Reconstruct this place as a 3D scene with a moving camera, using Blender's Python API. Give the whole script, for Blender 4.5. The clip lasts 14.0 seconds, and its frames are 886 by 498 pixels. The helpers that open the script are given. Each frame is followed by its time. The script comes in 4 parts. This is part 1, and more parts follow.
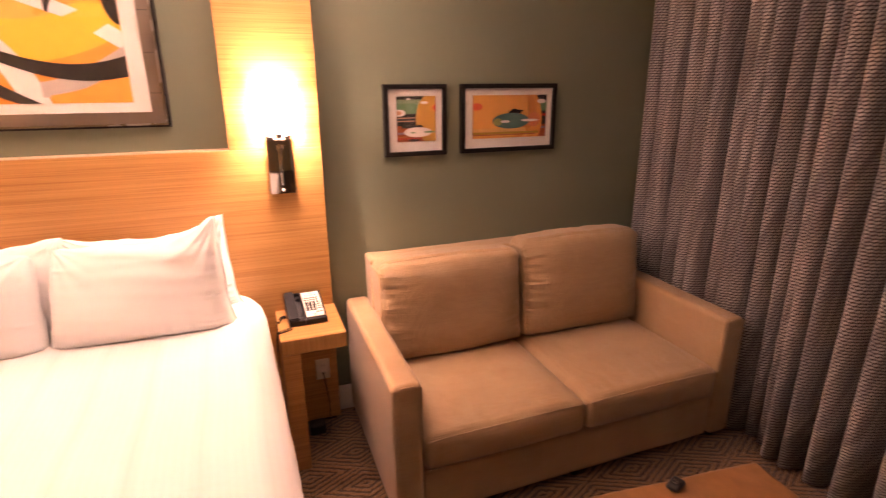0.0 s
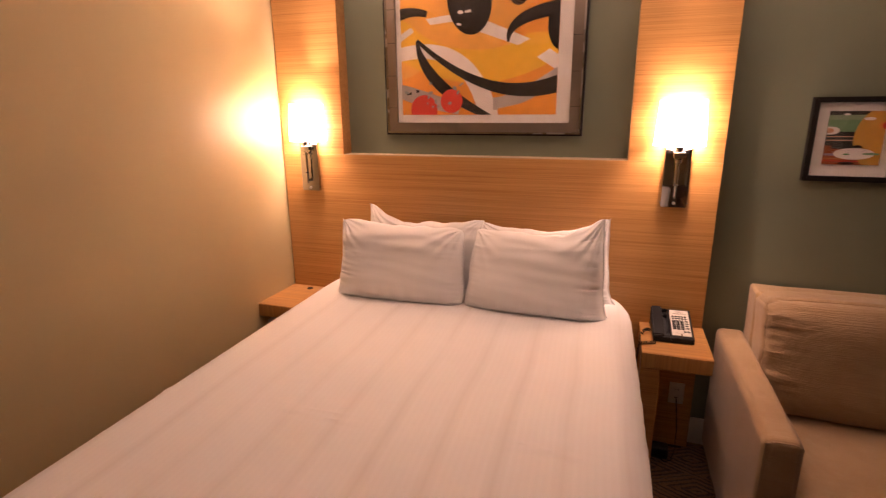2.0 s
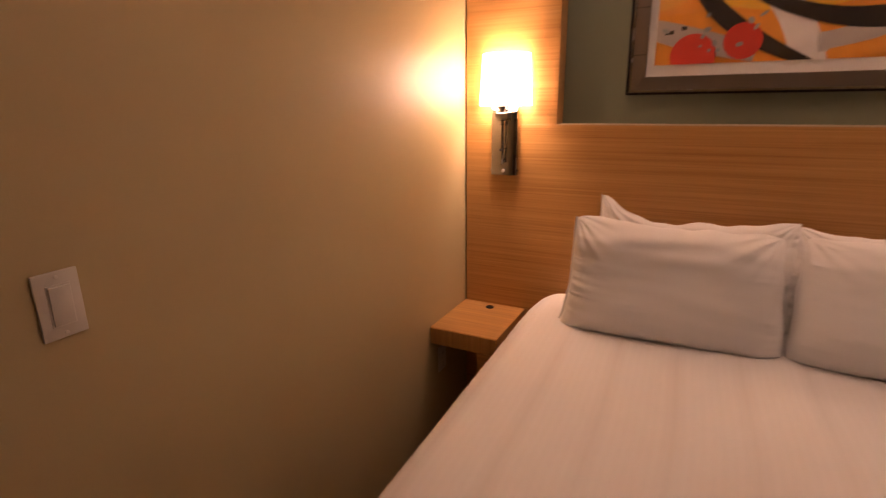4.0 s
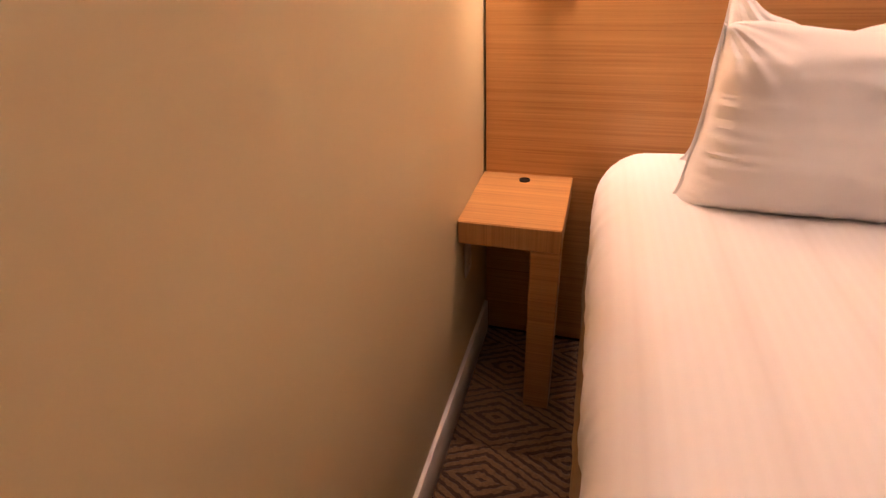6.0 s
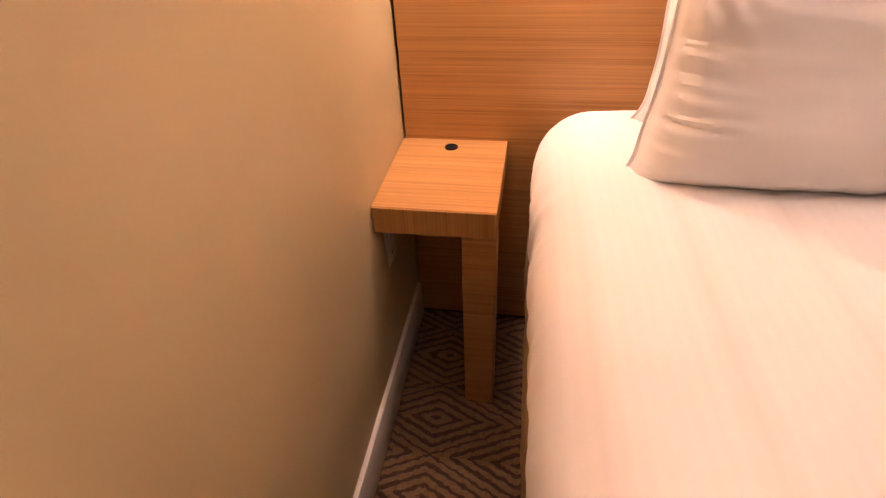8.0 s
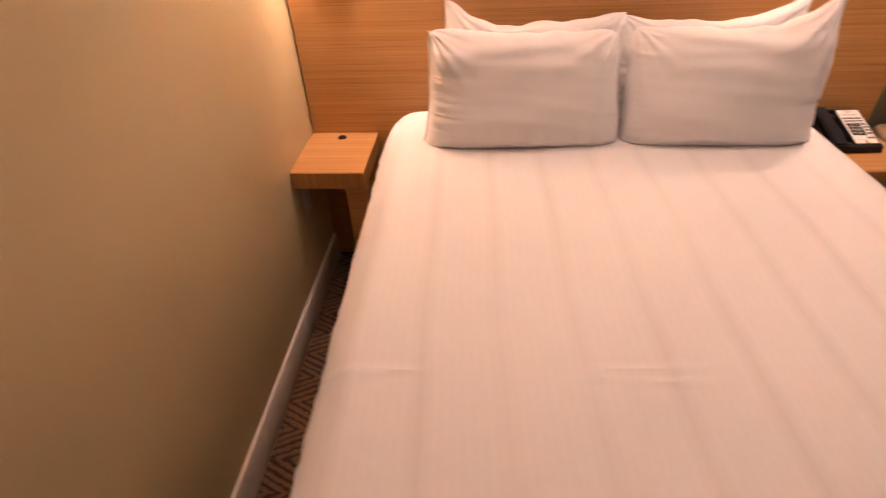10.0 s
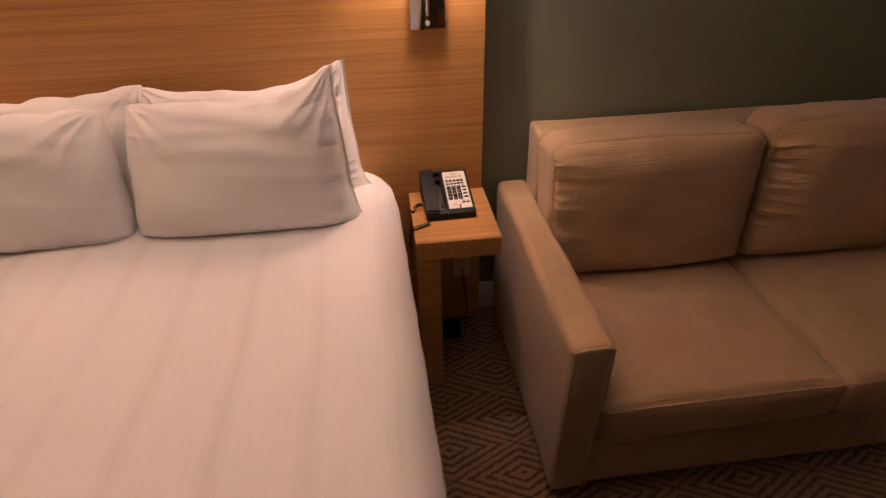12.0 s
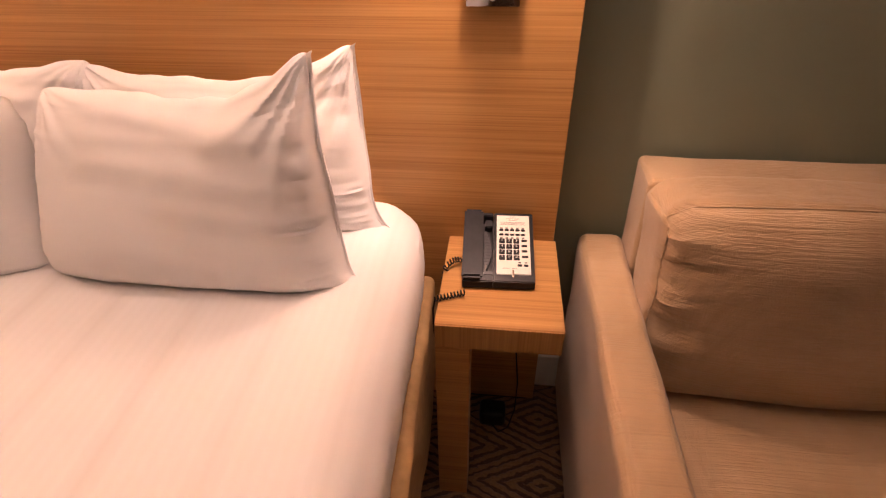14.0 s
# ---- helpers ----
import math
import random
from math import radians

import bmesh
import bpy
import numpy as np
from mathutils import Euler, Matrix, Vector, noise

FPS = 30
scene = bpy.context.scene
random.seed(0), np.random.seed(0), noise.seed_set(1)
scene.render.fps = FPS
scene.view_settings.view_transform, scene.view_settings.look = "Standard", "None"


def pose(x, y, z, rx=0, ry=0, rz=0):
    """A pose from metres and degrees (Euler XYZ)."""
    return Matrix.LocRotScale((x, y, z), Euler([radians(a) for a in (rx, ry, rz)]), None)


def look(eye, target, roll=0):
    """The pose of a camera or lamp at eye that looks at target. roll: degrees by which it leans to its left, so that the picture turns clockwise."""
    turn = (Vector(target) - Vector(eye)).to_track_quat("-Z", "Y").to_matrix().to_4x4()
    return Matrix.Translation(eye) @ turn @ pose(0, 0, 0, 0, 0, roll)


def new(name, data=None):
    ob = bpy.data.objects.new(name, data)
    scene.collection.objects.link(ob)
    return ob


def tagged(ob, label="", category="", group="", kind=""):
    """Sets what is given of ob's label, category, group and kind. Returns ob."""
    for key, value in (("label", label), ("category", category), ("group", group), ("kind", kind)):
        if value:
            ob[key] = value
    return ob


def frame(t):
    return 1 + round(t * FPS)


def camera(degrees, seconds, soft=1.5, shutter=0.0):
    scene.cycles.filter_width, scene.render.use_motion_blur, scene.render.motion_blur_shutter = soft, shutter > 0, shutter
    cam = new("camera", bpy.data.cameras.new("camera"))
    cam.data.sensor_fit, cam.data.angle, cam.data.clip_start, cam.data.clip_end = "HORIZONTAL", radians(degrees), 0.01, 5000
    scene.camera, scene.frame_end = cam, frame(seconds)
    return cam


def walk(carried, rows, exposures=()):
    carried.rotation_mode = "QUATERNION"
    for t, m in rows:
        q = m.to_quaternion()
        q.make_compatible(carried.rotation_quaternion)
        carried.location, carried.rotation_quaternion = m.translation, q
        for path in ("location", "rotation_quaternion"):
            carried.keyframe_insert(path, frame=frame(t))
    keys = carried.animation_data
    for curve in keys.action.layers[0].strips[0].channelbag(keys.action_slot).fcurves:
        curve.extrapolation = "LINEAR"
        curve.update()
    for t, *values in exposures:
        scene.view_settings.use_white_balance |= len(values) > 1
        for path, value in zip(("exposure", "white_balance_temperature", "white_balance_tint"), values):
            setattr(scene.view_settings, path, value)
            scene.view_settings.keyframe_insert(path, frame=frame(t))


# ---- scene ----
cam = camera(80.6, 14.0, soft=1.2, shutter=0.4)
PATH = [
    (0, (1.819, -2.356, 1.627), (2.487, -0.566, 1.034), -0.4),
    (0.5, (1.829, -2.396, 1.598), (2.147, -0.5, 1.048), -1.4),
    (1, (1.794, -2.416, 1.606), (1.657, -0.496, 1.065), -0.8),
    (1.5, (1.743, -2.434, 1.608), (1.304, -0.556, 1.08), -0.4),
    (2, (1.714, -2.434, 1.618), (1.105, -0.603, 1.09), -0.5),
    (2.5, (1.639, -2.409, 1.594), (0.921, -0.614, 1.084), -0.3),
    (3, (1.422, -2.308, 1.585), (0.601, -0.555, 1.081), -0.5),
    (3.5, (1.154, -2.15, 1.549), (0.289, -0.418, 1.047), -0.7),
    (4, (0.879, -1.946, 1.463), (0.01, -0.227, 0.924), -0.7),
    (4.2, (0.764, -1.889, 1.439), (-0.091, -0.176, 0.859), -0.6),
    (6.3, (0.327, -1.378, 1.273), (-0.123, 0.216, 0.152), -3.5),
    (6.5, (0.338, -1.306, 1.256), (-0.064, 0.275, 0.099), -3.7),
    (7, (0.341, -1.156, 1.224), (0.008, 0.396, 0.007), -4.0),
    (7.2, (0.33, -1.111, 1.212), (0.011, 0.425, -0.029), -3.6),
    (9.3, (0.350, -1.694, 1.419), (0.059, -0.130, 0.208), -2.8),
    (9.5, (0.424, -1.783, 1.456), (0.160, -0.212, 0.245), -2.9),
    (10, (0.696, -1.937, 1.554), (0.545, -0.364, 0.327), -2.9),
    (10.5, (0.975, -1.973, 1.545), (0.916, -0.342, 0.389), -2.4),
    (11, (1.303, -1.854, 1.576), (1.396, -0.215, 0.433), -1.9),
    (11.5, (1.62, -1.809, 1.535), (1.798, -0.17, 0.402), -2.0),
    (12, (1.809, -1.653, 1.534), (1.985, -0.018, 0.396), -1.4),
    (12.5, (1.947, -1.519, 1.513), (2.066, 0.119, 0.371), -0.9),
    (13, (2.019, -1.411, 1.46), (1.979, 0.239, 0.331), -1.4),
    (13.5, (2.009, -1.215, 1.434), (1.831, 0.403, 0.272), -1.2),
    (14, (1.984, -1.107, 1.401), (1.789, 0.502, 0.23), -1.0),
]
EXPOSURES = [(0, 2.2, 7100, 22), (0.5, 2.0, 7000, 21), (1, 1.6, 6900, 19), (1.5, 1.15, 6900, 17), (2, 0.8, 7000, 16), (3, 0.3, 7300, 15), (4, 0.07, 7400, 15), (6.3, 1.25, 6450, 12), (7.2, 1.35, 6450, 12), (9.5, 1.3, 6500, 12), (10.5, 0.75, 6450, 10), (11, 0.58, 6400, 9), (12, 0.55, 6500, 10), (12.5, 1.0, 6600, 12), (13, 1.4, 6650, 13), (14, 1.15, 6750, 14)]
walk(cam, [(t, look(eye, target, roll)) for t, eye, target, roll in PATH], EXPOSURES)

# ---- light and exposure ----
def sconce_bulb(name, x, turn):
    """The bulb inside the shade, plus an added spot aimed up for ceiling bounce."""
    glow = bpy.data.lights.new(name, "POINT")
    glow.energy, glow.shadow_soft_size, glow.color = BULB, 0.034, WARM
    ob = new(name, glow)
    ob.location = (x, -0.060, 1.522)
    tagged(ob, "warm bulb inside a wall sconce shade", "light")
    # extra spot above the shade's rim, added to brighten the room off the ceiling
    beam = bpy.data.lights.new("sconce_fill_spot", "SPOT")
    beam.energy, beam.shadow_soft_size, beam.color = FILL_SPOT, 0.012, WARM
    beam.spot_size, beam.spot_blend = radians(94), 1.0
    ob = new("sconce_fill_spot", beam)
    ob.matrix_basis = pose(x, -0.055, 1.636, 180 + 34, 0, turn)
    tagged(ob, "added warm fill spot over a wall sconce for ceiling bounce", "light")


WARM, BULB, FILL_SPOT = (1.0, 0.665, 0.56), 22.0, 72.0
LAMP_X = (0.173, 1.956)
for lamp_x, turn in zip(LAMP_X, (38, 0)):
    sconce_bulb("sconce_bulb", lamp_x, turn)
world = bpy.data.worlds.new("world")
scene.world = world
world.use_nodes = True
world.node_tree.nodes["Background"].inputs["Color"].default_value = (0.02, 0.02, 0.025, 1)
world.node_tree.nodes["Background"].inputs["Strength"].default_value = 0.05


# ---- materials ----
class Nodes:
    """A short way to write node trees."""

    def __init__(self, name, rough=0.6, metal=0.0, sheen=0.0, spec=0.5):
        self.mat = bpy.data.materials.new(name)
        self.mat.use_nodes = True
        self.tree = self.mat.node_tree
        self.bsdf = self.tree.nodes["Principled BSDF"]
        self.put("Roughness", rough).put("Metallic", metal).put("Sheen Weight", sheen).put("Specular IOR Level", spec)
        self.coord = self.tree.nodes.new("ShaderNodeTexCoord")

    def put(self, key, value):
        self.link(self.bsdf.inputs[key], value)
        return self

    def link(self, socket, value):
        if isinstance(value, bpy.types.NodeSocket):
            self.tree.links.new(value, socket)
        elif isinstance(value, (tuple, list)) and len(value) == 3 and socket.type == "RGBA":
            socket.default_value = (*value, 1)
        else:
            socket.default_value = value

    def where(self, scale=(1, 1, 1), turn=(0, 0, 0), space="Object", shift=(0, 0, 0)):
        n = self.tree.nodes.new("ShaderNodeMapping")
        self.link(n.inputs["Vector"], self.coord.outputs[space])
        n.inputs["Scale"].default_value, n.inputs["Rotation"].default_value, n.inputs["Location"].default_value = scale, turn, shift
        return n.outputs[0]

    def noise(self, at, scale=1.0, detail=3.0, rough=0.5, twist=0.0):
        n = self.tree.nodes.new("ShaderNodeTexNoise")
        self.link(n.inputs["Vector"], at)
        for k, v in (("Scale", scale), ("Detail", detail), ("Roughness", rough), ("Distortion", twist)):
            n.inputs[k].default_value = v
        return n.outputs["Fac"]

    def math(self, op, a, b=0.0, c=0.0):
        n = self.tree.nodes.new("ShaderNodeMath")
        n.operation = op
        for s, v in zip(n.inputs, (a, b, c)):
            self.link(s, v)
        return n.outputs[0]

    def ramp(self, fac, *stops):
        n = self.tree.nodes.new("ShaderNodeValToRGB")
        self.link(n.inputs[0], fac)
        el = n.color_ramp.elements
        while len(el) < len(stops):
            el.new(0.5)
        for e, (p, c) in zip(el, stops):
            e.position, e.color = p, (*c, 1) if len(c) == 3 else c
        return n.outputs[0]

    def grey(self, fac, lo, hi, a=0.0, b=1.0):
        n = self.tree.nodes.new("ShaderNodeMapRange")
        for s, v in zip(n.inputs, (fac, lo, hi, a, b)):
            self.link(s, v)
        return n.outputs[0]

    def mix(self, fac, a, b, blend="MIX"):
        n = self.tree.nodes.new("ShaderNodeMix")
        n.data_type, n.blend_type = "RGBA", blend
        self.link(n.inputs[0], fac), self.link(n.inputs[6], a), self.link(n.inputs[7], b)
        return n.outputs[2]

    def split(self, at):
        n = self.tree.nodes.new("ShaderNodeSeparateXYZ")
        self.link(n.inputs[0], at)
        return n.outputs

    def bump(self, height, strength=0.3, distance=0.002, under=None):
        n = self.tree.nodes.new("ShaderNodeBump")
        n.inputs["Strength"].default_value, n.inputs["Distance"].default_value = strength, distance
        self.link(n.inputs["Height"], height)
        if under is not None:
            self.link(n.inputs["Normal"], under)
        self.link(self.bsdf.inputs["Normal"], n.outputs[0])
        return n.outputs[0]


def plain(name, colour, rough=0.5, metal=0.0, vary=0.08, size=30.0, relief=0.0, spec=0.5):
    """A nearly plain finish: slight mottling, uneven gloss and a fine relief."""
    m = Nodes(name, rough, metal, spec=spec)
    n = m.noise(m.where(), size, 4)
    m.put("Base Color", m.mix(m.grey(n, 0.3, 0.7), tuple(c * (1 - vary) for c in colour), tuple(min(1, c * (1 + vary)) for c in colour)))
    m.put("Roughness", m.grey(m.noise(m.where(), size * 0.3, 3), 0.3, 0.7, max(0.02, rough - 0.06), min(1, rough + 0.06)))
    if relief:
        m.bump(m.noise(m.where(), size * 8, 3), relief, 0.001)
    return m.mat


def painted_wall(name, colour):
    """Eggshell paint over rolled plaster."""
    m = Nodes(name, 0.48, spec=0.35)
    big, fine = m.noise(m.where(), 1.7, 4), m.noise(m.where(), 260, 3, 0.6)
    m.put("Base Color", m.mix(m.grey(big, 0.3, 0.7), tuple(c * 0.95 for c in colour), tuple(c * 1.04 for c in colour)))
    m.put("Roughness", m.grey(big, 0.3, 0.7, 0.42, 0.55))
    m.bump(fine, 0.22, 0.0012, m.bump(m.noise(m.where(), 9, 2), 0.05, 0.004))
    return m.mat


def wood(name, along):
    """Straight-grained laminate; along: the axis of the grain."""
    m = Nodes(name, 0.36, spec=0.4)

    def stretch(a, b):
        return tuple(a if i == along else b for i in range(3))
    broad = m.noise(m.where(stretch(0.4, 9)), 1.0, 3, 0.55, 0.6)
    band = m.grey(m.noise(m.where(stretch(0.8, 58)), 1.0, 3, 0.55, 0.4), 0.28, 0.72)
    mid = m.noise(m.where(stretch(1.5, 185)), 1.0, 4, 0.6, 0.3)
    fine = m.noise(m.where(stretch(3.5, 420)), 1.0, 3, 0.6)
    mid = m.grey(mid, 0.20, 0.80)
    tone = m.math("ADD", m.math("MULTIPLY", mid, 0.38), m.math("ADD", m.math("MULTIPLY", broad, 0.22), m.math("ADD", m.math("MULTIPLY", fine, 0.20), m.math("MULTIPLY", band, 0.18))))
    colour = m.ramp(tone, (0.27, (0.325, 0.152, 0.045)), (0.42, (0.44, 0.222, 0.071)), (0.56, (0.52, 0.275, 0.096)), (0.74, (0.60, 0.335, 0.128)))
    pore = m.grey(m.noise(m.where(stretch(1.6, 240)), 1.0, 2, 0.5), 0.56, 0.68)
    m.put("Base Color", m.mix(m.math("MULTIPLY", pore, 0.27), colour, (0.19, 0.07, 0.02)))
    m.put("Roughness", m.grey(mid, 0.3, 0.7, 0.31, 0.44))
    m.bump(m.math("SUBTRACT", fine, pore), 0.12, 0.0004)
    return m.mat


def carpet():
    """Cut pile woven with nested diamonds in two browns."""
    m = Nodes("carpet", 0.95, sheen=0.25, spec=0.1)
    wob = m.noise(m.where(), 55, 2)
    x, y, _ = m.split(m.where())
    jitter = m.math("MULTIPLY", m.math("SUBTRACT", wob, 0.5), 0.10)
    u = m.math("DIVIDE", m.math("SUBTRACT", x, 0.125), 0.225)
    v = m.math("DIVIDE", m.math("ADD", y, 0.617), 0.1105)
    p = m.math("ADD", m.math("MULTIPLY", m.math("ADD", u, v), 0.5), jitter)
    q = m.math("ADD", m.math("MULTIPLY", m.math("SUBTRACT", u, v), 0.5), jitter)
    p = m.math("ABSOLUTE", m.math("SUBTRACT", p, m.math("ROUND", p)))
    q = m.math("ABSOLUTE", m.math("SUBTRACT", q, m.math("ROUND", q)))
    d = m.math("MULTIPLY", m.math("MAXIMUM", p, q), 2.0)
    ring = m.math("ABSOLUTE", m.math("SUBTRACT", m.math("FRACT", m.math("ADD", m.math("MULTIPLY", d, 4.0), 0.42)), 0.5))
    dark = m.grey(ring, 0.19, 0.25)
    tuft = m.noise(m.where(), 480, 3, 0.7)
    light = m.ramp(m.noise(m.where(), 130, 3), (0.3, (0.205, 0.115, 0.052)), (0.7, (0.335, 0.190, 0.088)))
    deep = m.ramp(m.noise(m.where(), 150, 3), (0.3, (0.050, 0.025, 0.013)), (0.7, (0.095, 0.050, 0.026)))
    m.put("Base Color", m.mix(m.grey(tuft, 0.25, 0.75, 0.0, 0.35), m.mix(dark, deep, light), (0.05, 0.03, 0.018)))
    m.bump(m.math("ADD", tuft, m.math("MULTIPLY", dark, 0.5)), 0.9, 0.004)
    return m.mat


def sofa_cloth():
    """Tan ribbed upholstery with a soft nap."""
    m = Nodes("sofa_cloth", 0.55, sheen=0.25, spec=0.45)
    rib = m.math("ADD", m.noise(m.where((40, 40, 620)), 1.0, 2), m.noise(m.where((620, 620, 40)), 1.0, 2))
    nap = m.noise(m.where(), 5, 4, 0.6, 0.6)
    tan = m.mix(m.grey(nap, 0.3, 0.7), (0.425, 0.282, 0.148), (0.510, 0.350, 0.196))
    line = m.noise(m.where((6, 6, 330)), 1.0, 3, 0.6)
    cross = m.noise(m.where((6, 330, 6)), 1.0, 3, 0.6)
    slub = m.grey(m.math("MULTIPLY", line, cross), 0.16, 0.32, 1.0, 0.0)
    tan = m.mix(m.math("MULTIPLY", slub, 0.16), tan, (0.21, 0.130, 0.068))
    pale = m.grey(m.noise(m.where((9, 9, 260), shift=(3, 1, 7)), 1.0, 2), 0.60, 0.72)
    m.put("Base Color", m.mix(m.math("MULTIPLY", pale, 0.22), tan, (0.60, 0.43, 0.26)))
    m.put("Roughness", m.grey(nap, 0.3, 0.7, 0.40, 0.52))
    m.bump(m.math("ADD", rib, m.math("SUBTRACT", line, slub)), 0.55, 0.0014, m.bump(m.noise(m.where(), 26, 3), 0.12, 0.004))
    return m.mat


def linen(name, colour, stripes):
    """Bleached cotton; stripes: woven satin bands along the bed."""
    m = Nodes(name, 0.82, sheen=0.15, spec=0.2)
    weave = m.noise(m.where(), 900, 2)
    tone = m.mix(m.grey(m.noise(m.where(), 4, 3), 0.3, 0.7), tuple(c * 0.975 for c in colour), colour)
    under = m.bump(m.noise(m.where((1, 1, 1)), 22, 4, 0.6, 0.8), 0.10, 0.004)
    if stripes:
        x, y, _ = m.split(m.where())
        x = m.math("ADD", x, m.math("MULTIPLY", m.math("SUBTRACT", m.noise(m.where((0.2, 1.1, 0.2)), 2.0, 1), 0.5), 0.03))
        band = m.math("ABSOLUTE", m.math("SUBTRACT", m.math("FRACT", m.math("DIVIDE", x, 0.152)), 0.5))
        fine = m.math("ABSOLUTE", m.math("SUBTRACT", m.math("FRACT", m.math("DIVIDE", x, 0.019)), 0.5))
        soft = m.math("MULTIPLY", m.grey(band, 0.0, 0.17, 1.0, 0.0), m.grey(m.noise(m.where((3, 1, 1)), 1.3, 2), 0.3, 0.7, 0.3, 1.0))
        tone = m.mix(m.math("MULTIPLY", soft, 0.22), tone, (0.55, 0.50, 0.46))
        tone = m.mix(m.math("MULTIPLY", m.grey(fine, 0.15, 0.35), 0.03), tone, (0.55, 0.52, 0.48))
        m.put("Roughness", m.grey(fine, 0.15, 0.35, 0.74, 0.88))
        under = m.bump(m.math("SUBTRACT", 1.0, soft), 0.25, 0.003, under)
    m.put("Base Color", tone)
    m.bump(weave, 0.15, 0.0006, under)
    return m.mat


def curtain_cloth():
    """Jacquard of slanted pale dashes on slate, with a scale that follows the cloth."""
    m = Nodes("curtain_cloth", 0.85, sheen=0.3, spec=0.15)
    s, z, _ = m.split(m.where(space="UV"))
    s2 = m.math("ADD", s, m.math("MULTIPLY", m.noise(m.where(space="UV"), 9, 2), 0.006))
    row = m.math("ADD", m.math("DIVIDE", z, 0.0132), m.math("MULTIPLY", m.noise(m.where(space="UV"), 14, 2), 0.25))
    odd = m.math("FRACT", m.math("MULTIPLY", m.math("FLOOR", row), 0.5))
    dash = m.math("FRACT", m.math("ADD", m.math("DIVIDE", s2, 0.021), odd))
    rise = m.math("FRACT", m.math("SUBTRACT", row, m.math("MULTIPLY", m.math("SUBTRACT", dash, 0.5), 0.30)))
    du = m.math("DIVIDE", m.math("SUBTRACT", dash, 0.5), 0.56)
    dv = m.math("DIVIDE", m.math("SUBTRACT", rise, 0.5), 0.42)
    far = m.math("ADD", m.math("MULTIPLY", du, du), m.math("MULTIPLY", dv, dv))
    bar = m.grey(far, 0.45, 1.0, 1.0, 0.0)
    thread = m.noise(m.where((500, 120, 1), space="UV"), 1.0, 2)
    cluster = m.grey(m.noise(m.where((26, 2.0, 1), space="UV"), 1.0, 2), 0.42, 0.58)
    pale = m.mix(thread, (0.38, 0.365, 0.375), (0.62, 0.59, 0.58))
    deep = m.mix(thread, (0.026, 0.030, 0.044), (0.066, 0.072, 0.095))
    deep = m.mix(m.math("MULTIPLY", m.grey(dv, -1.1, -0.6, 1.0, 0.0), 0.55), deep, (0.22, 0.115, 0.07))
    bar = m.math("MULTIPLY", bar, m.grey(cluster, 0.0, 1.0, 0.55, 1.0))
    m.put("Base Color", m.mix(bar, deep, pale))
    m.bump(m.math("ADD", bar, m.math("MULTIPLY", thread, 0.3)), 0.6, 0.002)
    return m.mat


def glowing(name, colour, strength):
    m = Nodes(name, 0.8)
    m.put("Base Color", (0.85, 0.8, 0.72)).put("Emission Color", colour)
    weave = m.noise(m.where((300, 300, 300)), 1.0, 2)
    m.put("Emission Strength", m.grey(weave, 0.3, 0.7, strength * 0.94, strength * 1.06))
    return m.mat


WOOD, WOOD_UP, WOOD_DEEP = wood("wood_across", 0), wood("wood_upright", 2), wood("wood_deep", 1)
BEIGE, SAGE = painted_wall("beige_paint", (0.545, 0.442, 0.245)), painted_wall("sage_paint", (0.196, 0.218, 0.152))
CEILING = painted_wall("ceiling_paint", (0.88, 0.875, 0.86))
TRIM = plain("trim_paint", (0.78, 0.74, 0.68), 0.38, vary=0.04)
CARPET, SOFA = carpet(), sofa_cloth()
SHEET, PILLOWCASE = linen("striped_sheet", (0.87, 0.86, 0.85), True), linen("pillow_cotton", (0.87, 0.86, 0.85), False)
BOX_TAN = plain("box_spring_cloth", (0.42, 0.27, 0.12), 0.8, vary=0.12, size=40, relief=0.3)
CURTAIN = curtain_cloth()
CHROME = plain("chrome", (0.46, 0.45, 0.44), 0.06, 1.0, vary=0.03)
NICKEL = plain("brushed_silver", (0.38, 0.32, 0.26), 0.38, 1.0, vary=0.05, size=8)
SILVER_EDGE = plain("bright_silver", (0.62, 0.58, 0.52), 0.25, 1.0, vary=0.06)
SHADE = glowing("lit_shade", (1.0, 0.665, 0.56), 17.0)
BLACK_FRAME = plain("black_frame", (0.012, 0.010, 0.009), 0.45, vary=0.2, spec=0.3)
MAT_BOARD = plain("mat_board", (0.86, 0.84, 0.81), 0.9, vary=0.03)
BLACK_PLASTIC = plain("black_plastic", (0.010, 0.010, 0.011), 0.40, vary=0.15, size=60, relief=0.15, spec=0.22)
GREY_PLASTIC = plain("grey_plastic", (0.035, 0.035, 0.037), 0.4, vary=0.1, spec=0.3)
WHITE_PLASTIC = plain("white_plastic", (0.68, 0.64, 0.58), 0.35, vary=0.03)
FACE_PLATE = plain("phone_face", (0.72, 0.68, 0.60), 0.45, vary=0.02)
INK = plain("grey_ink", (0.20, 0.18, 0.16), 0.7)
LEATHER = plain("ottoman_leather", (0.30, 0.145, 0.056), 0.42, vary=0.14, size=18, relief=0.35)
DARK_WOOD = plain("dark_feet", (0.03, 0.018, 0.012), 0.5)
DARK_CLOTH = plain("bed_base_cloth", (0.05, 0.035, 0.025), 0.9)


